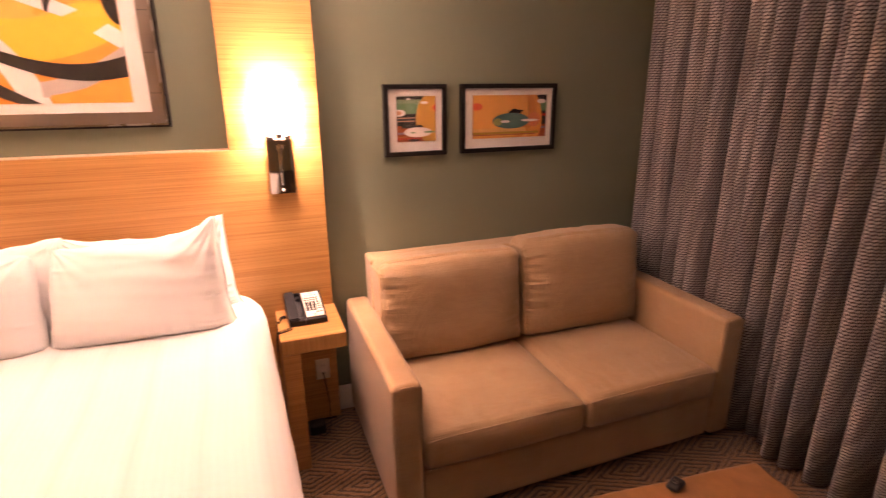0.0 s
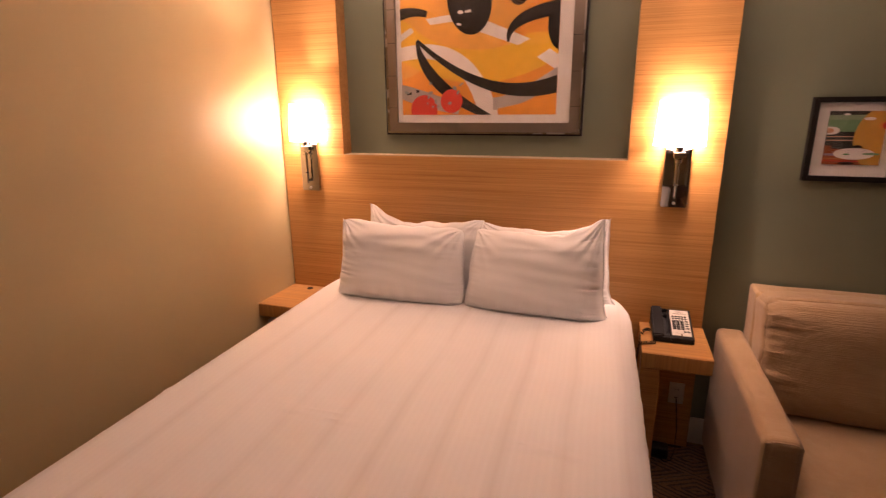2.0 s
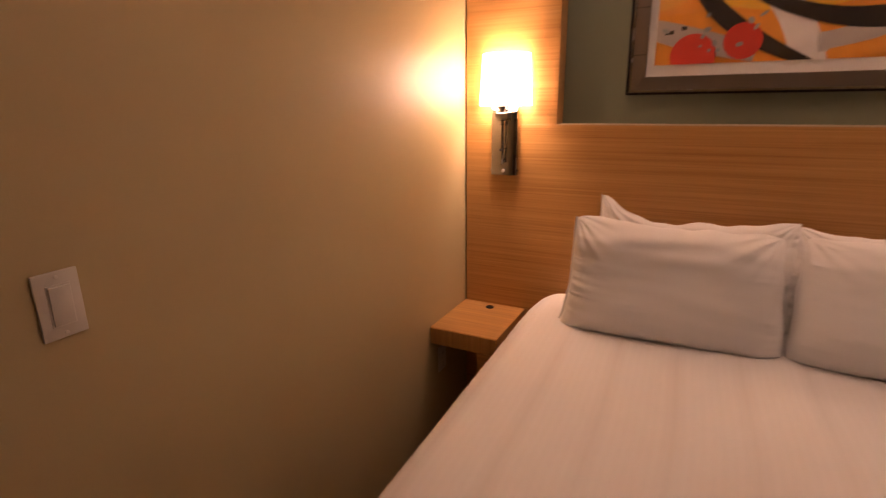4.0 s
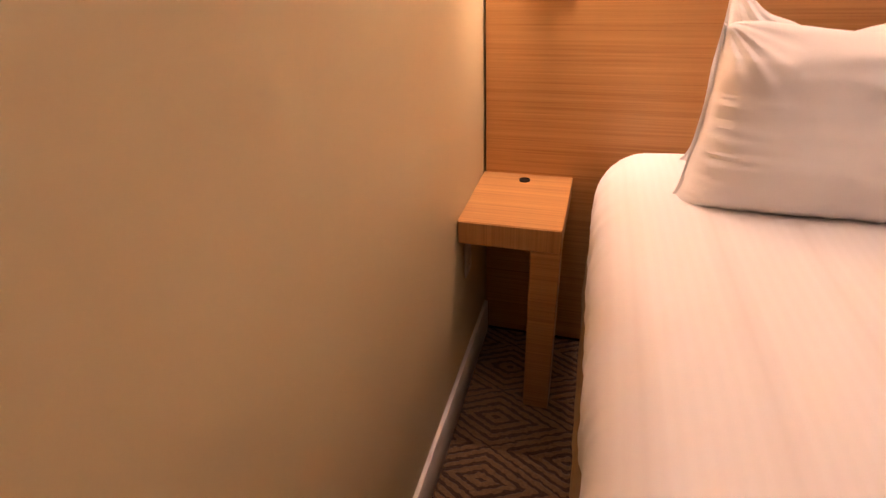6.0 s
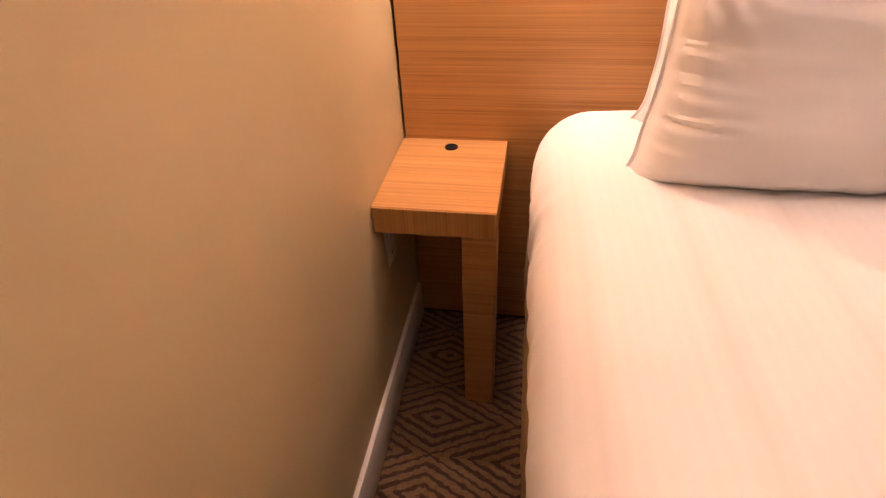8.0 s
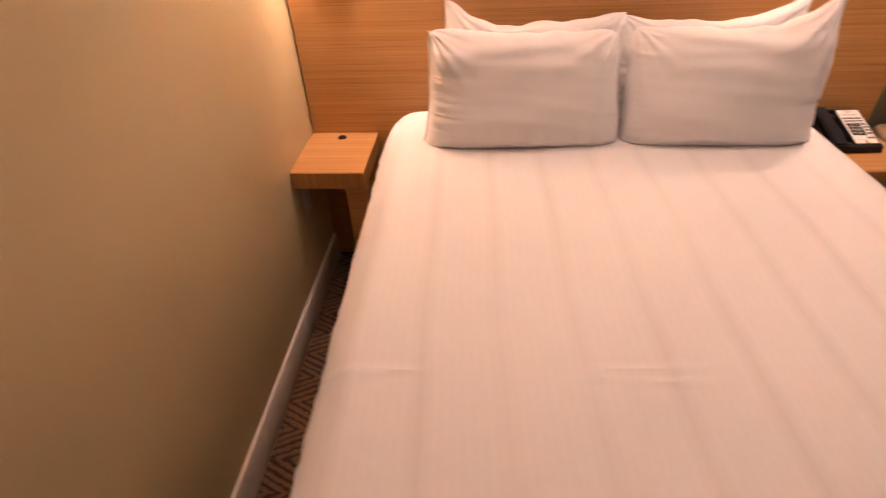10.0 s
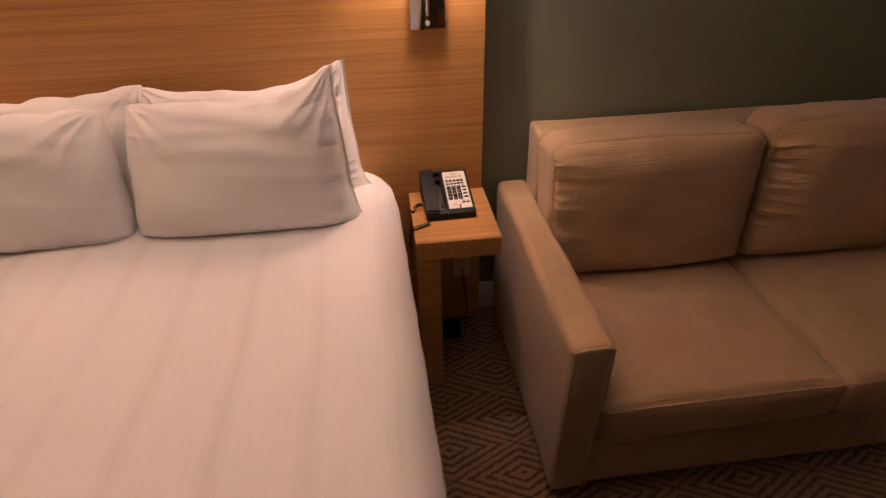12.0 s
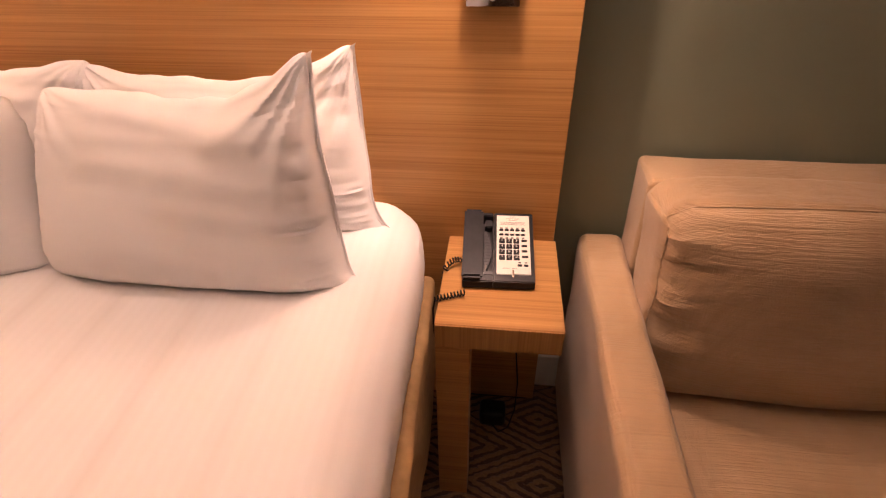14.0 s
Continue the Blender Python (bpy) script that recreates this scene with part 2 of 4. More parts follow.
def glass():
    m = Nodes("picture_glass", 0.03, spec=0.5)
    t = m.tree
    clear, gloss, both = (t.nodes.new(k) for k in ("ShaderNodeBsdfTransparent", "ShaderNodeBsdfGlossy", "ShaderNodeMixShader"))
    gloss.inputs["Roughness"].default_value, both.inputs[0].default_value = 0.03, 0.035
    t.links.new(clear.outputs[0], both.inputs[1])
    t.links.new(gloss.outputs[0], both.inputs[2])
    t.links.new(both.outputs[0], t.nodes["Material Output"].inputs["Surface"])
    return m.mat


GLASS = glass()


# ---- mesh helpers ----
def put_mesh(ob_name, bm, material, smooth=True):
    me = bpy.data.meshes.new(ob_name)
    bm.normal_update()
    bm.to_mesh(me)
    bm.free()
    me.materials.append(material)
    if smooth:
        me.shade_smooth()
        me.set_sharp_from_angle(angle=radians(26))
    return new(ob_name, me)


def part(name, bm, material, parent=None, label="", smooth=True):
    """One bmesh as one mesh object, under a thing or a part."""
    ob = put_mesh(name, bm, material, smooth)
    if parent is not None:
        ob.parent = parent
    return tagged(ob, label)


def thing(name, label, category, at=(0, 0, 0), group="", m=None):
    ob = new(name)
    ob.empty_display_size = 0.1
    ob.matrix_basis = m if m is not None else Matrix.Translation(at)
    return tagged(ob, label, category, group)


def box(x0, x1, y0, y1, z0, z1, bevel=0.0, seg=2, bm=None):
    """A box with rounded edges."""
    b = bmesh.new()
    bmesh.ops.create_cube(b, size=1)
    for v in b.verts:
        v.co = Vector(((x0 + x1) / 2 + v.co.x * (x1 - x0), (y0 + y1) / 2 + v.co.y * (y1 - y0), (z0 + z1) / 2 + v.co.z * (z1 - z0)))
    if bevel:
        bmesh.ops.bevel(b, geom=b.edges[:], offset=bevel, segments=seg, profile=0.5, affect="EDGES")
    return join(bm, b)


def join(bm, other):
    if bm is None:
        return other
    me = bpy.data.meshes.new("tmp")
    other.to_mesh(me)
    other.free()
    bm.from_mesh(me)
    bpy.data.meshes.remove(me)
    return bm


def tube(points, radius, sides=8, bm=None):
    """A round tube along a line of points."""
    bm = bm or bmesh.new()
    pts = [Vector(p) for p in points]
    rings, up = [], Vector((0.3, 0.2, 1)).normalized()
    for i, p in enumerate(pts):
        d = (pts[min(i + 1, len(pts) - 1)] - pts[max(i - 1, 0)]).normalized()
        a = d.cross(up)
        a = (a if a.length > 1e-4 else d.orthogonal()).normalized()
        c = d.cross(a)
        rings.append([bm.verts.new(p + radius * (math.cos(t) * a + math.sin(t) * c)) for t in (2 * math.pi * k / sides for k in range(sides))])
    for r, s in zip(rings, rings[1:]):
        for k in range(sides):
            bm.faces.new((r[k], r[(k + 1) % sides], s[(k + 1) % sides], s[k]))
    bm.faces.new(rings[0][::-1]), bm.faces.new(rings[-1])
    bmesh.ops.recalc_face_normals(bm, faces=bm.faces[:])
    return bm


def lathe(profile, centre=(0, 0, 0), sides=32, sx=1.0, sy=1.0, bm=None):
    """A turned shape from (radius, height) pairs; sx and sy make it oval."""
    bm = bm or bmesh.new()
    c = Vector(centre)
    rings = [[bm.verts.new(c + Vector((r * sx * math.cos(t), r * sy * math.sin(t), h))) for t in (2 * math.pi * k / sides for k in range(sides))] for r, h in profile]
    for r, s in zip(rings, rings[1:]):
        for k in range(sides):
            bm.faces.new((r[k], r[(k + 1) % sides], s[(k + 1) % sides], s[k]))
    return bm


def cap(bm):
    bmesh.ops.holes_fill(bm, edges=[e for e in bm.edges if e.is_boundary], sides=0)
    bmesh.ops.recalc_face_normals(bm, faces=bm.faces[:])
    return bm


def soft_box(half, radius, cuts, shape):
    """A rounded box of half size (a, b, c), cut finely; shape(p, n, q) moves a point p with normal n, q being its place from -1 to 1."""
    a, b, c = half
    bm = bmesh.new()
    made = {}

    def vert(q):
        key = tuple(round(k, 4) for k in q)
        if key not in made:
            p = Vector((q[0] * a, q[1] * b, q[2] * c))
            inner = Vector([max(-h + radius, min(h - radius, k)) for k, h in zip(p, half)])
            n = p - inner
            if n.length > 1e-6:
                n.normalize()
                p = inner + n * radius
            else:
                n = Vector((0, 0, 1))
            made[key] = bm.verts.new(shape(p, n, Vector(q)))
        return made[key]

    def steps(n, h):
        edge = min(0.9, radius / h)
        fine = [-1 + edge * k / 4 for k in range(4)]
        mid = [(-1 + edge) + (2 - 2 * edge) * k / n for k in range(n + 1)]
        return fine + mid + [-f for f in fine[::-1]]
    lines = [steps(n, h) for n, h in zip(cuts, half)]
    for axis in range(3):
        i, j = (axis + 1) % 3, (axis + 2) % 3
        for side in (-1.0, 1.0):
            for u0, u1 in zip(lines[i], lines[i][1:]):
                for v0, v1 in zip(lines[j], lines[j][1:]):
                    quad = []
                    for u, v in ((u0, v0), (u1, v0), (u1, v1), (u0, v1)):
                        q = [0, 0, 0]
                        q[axis], q[i], q[j] = side, u, v
                        quad.append(vert(q))
                    if len(set(quad)) == 4:
                        bm.faces.new(quad if side > 0 else quad[::-1])
    return bm


def bumpy(p, scale, seed=0.0):
    return noise.noise(Vector((p[0] * scale[0] + seed, p[1] * scale[1] + seed * 0.7, p[2] * scale[2] - seed)))


def ridge(p, scale, seed=0.0):
    """Soft folds: 1 on a fold's crest, 0 away from it."""
    f = max(0.0, 1 - 3.2 * abs(bumpy(p, scale, seed)))
    return f * f * (3 - 2 * f)


def wave(a, b, seed):
    return 1.6 * noise.noise(Vector((a + seed * 1.7, b - seed * 0.9, seed * 0.37)))


def ease(f):
    f = min(1.0, max(0.0, f))
    return f * f * (3 - 2 * f)


# ---- structure ----
LEFT, RIGHT, BACK, WALL_Y, TOP = 0.0, 4.12, -5.2, 0.085, 2.44


def structure(name, bm, material, label, smooth=False):
    return tagged(part(name, bm, material, None, label, smooth), "", name.split("_")[0], kind="structure")


structure("floor", box(-0.12, 4.24, BACK - 0.12, 0.21, -0.12, 0.0), CARPET, "brown carpet woven with nested diamonds")
structure("ceiling", box(-0.12, 4.24, BACK - 0.12, 0.21, TOP, TOP + 0.12), CEILING, "plain off-white painted ceiling")
structure("wall_west", box(-0.12, LEFT, BACK, 0.205, 0, TOP), BEIGE, "beige painted wall beside the bed")
structure("wall_north", box(LEFT, RIGHT, WALL_Y, 0.205, 0, TOP), SAGE, "sage green painted wall behind bed and sofa")
structure("wall_east", box(RIGHT, 4.24, BACK, 0.205, 0, TOP), CEILING, "plain off-white wall behind the curtain")
structure("wall_south", box(-0.12, 4.24, BACK - 0.12, BACK, 0, TOP), BEIGE, "plain beige wall closing the room")


def baseboard(name, x0, x1, y0, y1, label):
    """A skirting board with an eased top edge."""
    bm = box(x0, x1, y0, y1, 0.0, BASE_H, 0.003)
    return structure(name, bm, TRIM, label, True)


BASE_H = 0.138
baseboard("baseboard", 0.0, 0.013, BACK, -0.001, "off-white painted baseboard along the beige wall")
baseboard("baseboard", 2.131, RIGHT, WALL_Y - 0.013, WALL_Y, "off-white painted baseboard along the green wall")

# ---- headboard ----
HB_R, REC_L, REC_R, REC_Z = 2.132, 0.369, 1.757, 1.380
headboard = thing("headboard", "tall honey-toned wood laminate headboard with an open recess", "headboard")
part("panel", box(0.007, HB_R, 0.0, WALL_Y, 0.02, REC_Z, 0.0012, 1), WOOD, headboard, "horizontal-grain wood laminate panel")
part("stile", box(0.007, REC_L, 0.0, WALL_Y, REC_Z + 0.0005, TOP, 0.0012, 1), WOOD, headboard)
part("stile", box(REC_R, HB_R, 0.0, WALL_Y, REC_Z + 0.0005, TOP, 0.0012, 1), WOOD, headboard)
part("ledge", box(REC_L + 0.001, REC_R - 0.001, 0.004, WALL_Y, REC_Z, REC_Z + 0.003), plain("pale_edge", (0.55, 0.42, 0.28), 0.4), headboard, "pale edge strip on the recess ledge", False)
part("plinth", box(0.015, HB_R - 0.02, 0.012, WALL_Y, 0.0, 0.02), DARK_WOOD, headboard, "dark recessed plinth", False)


# ---- nightstands ----
def nightstand(x0, x1, leg0, leg1, label, hole):
    t = thing("nightstand", label, "nightstand", group="nightstands beside the bed")
    front, z0, z1 = -0.326, 0.571, 0.640
    bm = box(x0, x1, front, -0.001, z0, z1, 0.0015, 1)
    part("tabletop", bm, WOOD, t)
    part("front_edge", box(x0 + 0.002, x1 - 0.002, front - 0.0025, front + 0.002, z0 + 0.002, z1 - 0.002, 0.001, 1), WOOD_UP, t, "upright-grain edge veneer")
    part("leg", box(leg0, leg1, front - 0.001, front + 0.075, 0.0, z0, 0.0015, 1), WOOD, t)
    if hole:
        part("cable_hole", cap(lathe([(0.0165, 0.0), (0.0165, 0.0025), (0.0135, 0.003), (0.0135, 0.0006)], (0.134, -0.046, z1), 28)), BLACK_PLASTIC, t, "dark round cable grommet")
    return t


nightstand(0.0015, 0.271, 0.195, 0.271, "honey wood nightstand with a cable hole against the beige wall", True)
nightstand(1.868, 2.137, 1.868, 1.944, "honey wood nightstand with one leg, carrying the telephone", False)


# ---- bed ----
bed = thing("bed", "queen bed made up with a white tone-on-tone striped sheet", "bed", m=pose(1.105, -0.955, 0, 0, 0, 1.7))
BED_W, BED_L = 0.744, 0.940


def sheet_shape(p, n, q):
    """A fitted sheet over a mattress: crowned top, pulled and puckered sides."""
    w = p + Vector((0, 0, 0.6))
    side = 1 - abs(n.z)
    low = max(0.0, -q.z)
    loose = side * (1.0 if q.x < 0 else 0.35)
    out = 0.005 * ridge(w, (3, 9, 1.6), 3.1) * loose + 0.010 * bumpy(w, (2, 14, 2.2), 7.7) * loose * (0.15 + low)
    out += 0.004 * ridge(w, (1, 22, 3), 1.9) * loose
    up = 0.012 * (1 - q.x ** 2) * (1 - 0.5 * q.y ** 2) + 0.003 * bumpy(w, (2.2, 1.4, 0), 2.0)
    for y0, amp, k in ((-0.33, 0.0050, 3.0), (-0.36, 0.0040, 5.0), (-0.345, 0.0036, 9.0)):
        d = (p.y - y0 - 0.018 * math.sin(k * p.x + y0 * 40)) / 0.006
        up += amp * math.exp(-d * d) * max(0.0, bumpy(w, (3.5, 1, 0), k) + 0.25)
    z = p.z + (up if n.z > 0.5 else 0.0) * min(1, max(0, n.z))
    bend = max(0.0, 1 - abs(n.z - 0.45) / 0.5) * (abs(n.x) > 0.2)
    out += 0.0040 * ridge(w, (34, 0.9, 34), 6.3) * bend
    tuck = 0.045 * low * low
    head = max(0.0, q.y - 0.72) / 0.28
    x = (p.x - tuck * q.x + n.x * out) * (1 - 0.040 * head ** 2)
    z -= 0.014 * head ** 2 * q.x ** 4 * max(0.0, n.z)
    return Vector((x, p.y + n.y * out, z))


sheet = soft_box((BED_W, BED_L, 0.140), 0.102, (96, 170, 12), sheet_shape)
ob = part("sheet", sheet, SHEET, bed, "white striped sheet tucked under the mattress")
ob.location = (0, 0, 0.637)


def box_spring_shape(p, n, q):
    out = 0.006 * bumpy(p, (2, 7, 5), 4.4) + 0.007 * ridge(p, (2, 6, 3), 9.1)
    return Vector((p.x + n.x * out, p.y + n.y * out, p.z))


ob = part("box_spring", soft_box((0.745, 0.925, 0.155), 0.02, (10, 60, 10), box_spring_shape), BOX_TAN, bed, "tan cloth-covered box spring")
ob.location = (0.008, 0, 0.363)
part("bed_base", box(-0.64, 0.64, -0.83, 0.88, 0.0, 0.21, 0.01), DARK_CLOTH, bed, "dark bed base set back from the edge")


# ---- pillows ----
def pillow(label, at, w, h, thick, lean, turn, seed, tip, hem_side, droop, twist):
    """A stuffed pillow standing on its long edge: sagging top, raised corners, gathered ends and an open hem at one end.

    tip: rise of the hem's upper corner; droop: sag of the top edge; twist: how far the upper corners lean apart."""
    t = thing("pillow", label, "pillow", group="pillows at the headboard", m=pose(*at, -lean, 0, turn))
    nu, nv = 120, 92

    def spot(u, v, face):
        s, cx, cy, up, low = u * hem_side, abs(u), abs(v), max(0.0, v), max(0.0, -v)
        end, plain_end = max(0.0, s), max(0.0, -s)
        pinch = 1 - 0.012 * (1 - v * v) * end ** 2 + 0.012 * (1 - v * v) * plain_end ** 2 - 0.045 * v
        x = w / 2 * u * (pinch + 0.012 * wave(0.0, v * 2.2, seed) * cx ** 4)
        z = h * (v + 1) / 2
        z -= droop * up ** 2 * (1 - cx ** 3.2) * (1 + 0.35 * wave(u * 1.6, 0, seed + 3))
        z += 0.006 * up ** 6 * wave(u * 5, 0, seed + 9) * (1 - cx ** 4)
        z += tip * end ** 2.4 * up ** 2
        z -= 0.022 * plain_end ** 9 * up ** 6 + 0.030 * end ** 16 * up ** 10
        z += 0.024 * low ** 5 * plain_end ** 7
        x += hem_side * 0.040 * low ** 7 * end ** 7
        cu, keen = min(1.0, cx / (0.975 if s > 0 else 1.0)), 6.0 if s > 0 else 7.0
        fat = (max(0.0, 1 - cu ** keen) * max(0.0, 1 - cy ** 4.0)) ** 0.52
        y = face * thick / 2 * fat * (1.02 - 0.26 * v) * (1 - 0.10 * u * u)
        # gathers running in from both ends
        reach = 0.60 + 0.22 * wave(0.3, v * 6.0, seed + 6)
        gather = ease((cx - reach) / (1.0 - reach)) * (1.0 if s > 0 else 0.6)
        patch = 0.45 + 0.55 * ease(0.5 + wave(u * 2.2, v * 3.1, seed + 40))
        fold = patch * (0.0058 * gather * wave(u * 1.3, v * 10 + 1.6 * u, seed + 8) + 0.0042 * gather ** 1.5 * wave(u * 3.0, v * 24 + 2 * u, seed + 1))
        # creases fanning out from the upper corners
        for side, amp in ((1, 0.014), (-1, 0.008)):
            dx, dz = 1 - side * s, (1 - v) * h / w
            far, way = math.hypot(dx, dz), math.atan2(dz, dx + 1e-6)
            fold += amp * math.exp(-(far / 0.55) ** 2) * min(1, far / 0.10) * wave(way * 4.2, far * 0.9, seed + 14 + side)
        # swags under the sagging top edge, faint level creases below
        fold += 0.007 * math.exp(-((v - 0.62) / 0.30) ** 2) * wave(u * 1.5, v * 4.0 + 0.7 * u * u, seed + 2)
        fold += 0.0016 * wave(u * 1.3, v * 5.5 + 0.5 * u, seed + 30) + 0.009 * wave(u * 1.2, v * 1.3, seed + 5)
        fold += 0.006 * low ** 3 * wave(u * 7, v * 1.5, seed + 17)
        y += face * fold * min(1, fat * 1.8)
        y += 0.020 * wave(u * 1.1, v * 1.1, seed + 12) * (1 - fat) * cx
        y -= twist * s * ease((v + 0.6) / 1.6)
        return Vector((x, y, z))
    bm = bmesh.new()
    grid = {}

    def spread(k, n):
        f = 2 * k / n - 1
        return 0.5 * math.sin(math.pi / 2 * f) + 0.5 * f
    for face in (-1, 1):
        for i in range(nu + 1):
            for j in range(nv + 1):
                key = (i, j, 0 if i in (0, nu) or j in (0, nv) else face)
                if key not in grid:
                    grid[key] = bm.verts.new(spot(spread(i, nu), spread(j, nv), face))

    def g(i, j, face):
        return grid[(i, j, 0 if i in (0, nu) or j in (0, nv) else face)]
    for face in (-1, 1):
        for i in range(nu):
            for j in range(nv):
                quad = [g(i, j, face), g(i + 1, j, face), g(i + 1, j + 1, face), g(i, j + 1, face)]
                bm.faces.new(quad if face < 0 else quad[::-1])
    part("cover", bm, PILLOWCASE, t)
    # open end of the case: two loose layers of hem
    hem = bmesh.new()
    for layer in (-1, 1):
        rows = []
        for k in range(7):
            row, f = [], k / 6
            for j in range(nv + 1):
                v = -1 + 2 * j / nv
                base = spot(hem_side * 0.97, v * 0.985, 0)
                off = (0.0025 + 0.020 * max(0, -v) ** 8 + 0.008 * max(0, v) ** 10 + 0.0015 * wave(v * 4, layer, seed)) * f
                flare = (0.007 * wave(v * 3.5, f * 0.5 + 0.15 * layer, seed + 20) + layer * 0.001) * f + layer * 0.002
                row.append(hem.verts.new(base + Vector((hem_side * off, flare, 0.006 * v * f))))
            rows.append(row)
        for a, b in zip(rows, rows[1:]):
            for j in range(nv):
                hem.faces.new((a[j], a[j + 1], b[j + 1], b[j]))
    bmesh.ops.solidify(hem, geom=hem.faces[:], thickness=0.0015)
    part("hem", hem, PILLOWCASE, t, "loose open hem of the pillowcase")
    return t


pillow("white cotton pillow leaning on the headboard behind another", (0.858, -0.165, 0.757), 0.610, 0.372, 0.14, 7, 0, 2.3, 0.054, -1, 0.055, 0.0)
pillow("white cotton pillow leaning on the headboard near the telephone", (1.420, -0.170, 0.757), 0.595, 0.362, 0.14, 7, 0, 5.1, 0.052, 1, 0.045, 0.0)
pillow("white cotton pillow standing in front, corners puckered", (0.812, -0.364, 0.755), 0.585, 0.362, 0.19, 9, 1, 8.4, 0.020, -1, 0.012, 0.010)
pillow("white cotton pillow standing in front with one raised corner", (1.420, -0.362, 0.755), 0.560, 0.372, 0.19, 12, 0, 11.9, 0.080, 1, 0.026, 0.050)


# ---- sofa ----
SX0, SX1, S_FRONT, S_BACK, ARM_W, ARM_Z = 2.202, 3.842, -0.824, 0.070, 0.112, 0.632
sofa = thing("sofa", "two-seat tan upholstered sofa with square arms against the green wall", "sofa", (0, 0, 0))


def slab(name, x0, x1, y0, y1, z0, z1, radius, cuts, amp, seed, parent, label=""):
    """An upholstered block with slightly uneven padding."""
    c = Vector(((x0 + x1) / 2, (y0 + y1) / 2, (z0 + z1) / 2))

    def shape(p, n, q):
        w = p + c
        return p + n * (amp * bumpy(w, (5, 5, 5), seed) + amp * 0.6 * bumpy(w, (13, 13, 13), seed)) + c
    return part(name, soft_box(((x1 - x0) / 2, (y1 - y0) / 2, (z1 - z0) / 2), radius, cuts, shape), SOFA, parent, label)


for x0 in (SX0, SX1 - ARM_W):
    arm = slab("arm", x0, x0 + ARM_W, S_FRONT, S_BACK, 0.035, ARM_Z, 0.026, (6, 36, 24), 0.0035, 3 + x0, sofa)
    loop = [(x0 + 0.006, S_FRONT + 0.004, z) for z in (0.05, 0.3, ARM_Z - 0.012)] + [(x0 + 0.03, S_FRONT + 0.003, ARM_Z - 0.004), (x0 + ARM_W - 0.03, S_FRONT + 0.003, ARM_Z - 0.004)]
    loop += [(x0 + ARM_W - 0.006, S_FRONT + 0.004, z) for z in (ARM_Z - 0.012, 0.3, 0.05)]
    part("seam", tube(loop, 0.0022, 6), SOFA, arm)
IN0, IN1 = SX0 + ARM_W + 0.002, SX1 - ARM_W - 0.002
MID = (IN0 + IN1) / 2
slab("back_frame", IN0 - 0.004, IN1 + 0.004, -0.065, S_BACK, 0.035, 0.853, 0.014, (40, 5, 24), 0.003, 8.8, sofa)
slab("front_rail", IN0, IN1, S_FRONT + 0.020, -0.07, 0.035, 0.235, 0.010, (40, 20, 8), 0.002, 1.2, sofa)


def seat_cushion(x0, x1, seed):
    y0, y1, z0, z1 = S_FRONT - 0.002, -0.075, 0.245, 0.392
    c = Vector(((x0 + x1) / 2, (y0 + y1) / 2, (z0 + z1) / 2))

    def shape(p, n, q):
        w = p + c
        crown = 0.034 * (1 - q.x ** 4) * (1 - (0.75 * q.y - 0.1) ** 2) * max(0, n.z)
        sag = -0.008 * math.exp(-((q.x * 2) ** 2 + (q.y * 2.2) ** 2)) * max(0, n.z)
        front = max(0.0, -q.y - 0.25) / 0.75
        pulls = (0.0045 * ridge(w, (15, 1.8, 3), seed) * front * max(0, 1 - front ** 6) + 0.003 * bumpy(w, (6, 3, 3), seed + 2)) * max(0, n.z)
        lip = 0.0016 * max(0, -n.y) * bumpy(w, (9, 3, 5), seed)
        belly = 0.010 * (1 - q.x ** 2) * (1 - q.z ** 2) * max(0, -n.y)
        return w + n * (pulls + lip + belly) + Vector((0, 0, crown + sag))
    cushion = part("seat_cushion", soft_box(((x1 - x0) / 2, (y1 - y0) / 2, (z1 - z0) / 2), 0.034, (56, 56, 12), shape), SOFA, sofa)
    for z, k in ((z1 - 0.012, 1), (z0 + 0.010, -1)):
        line = []
        for i in range(41):
            qx = -0.97 + 1.94 * i / 40
            p = shape(Vector((qx * (x1 - x0) / 2, -(y1 - y0) / 2 + 0.004, z - c.z)), Vector((0, -0.72, 0.69 * k)), Vector((qx, -1, k)))
            line.append(p)
        part("piping", tube(line, 0.0026, 6), SOFA, cushion)
    return cushion


seat_cushion(IN0 + 0.002, MID - 0.002, 4.2)
seat_cushion(MID + 0.002, IN1 - 0.002, 9.6)


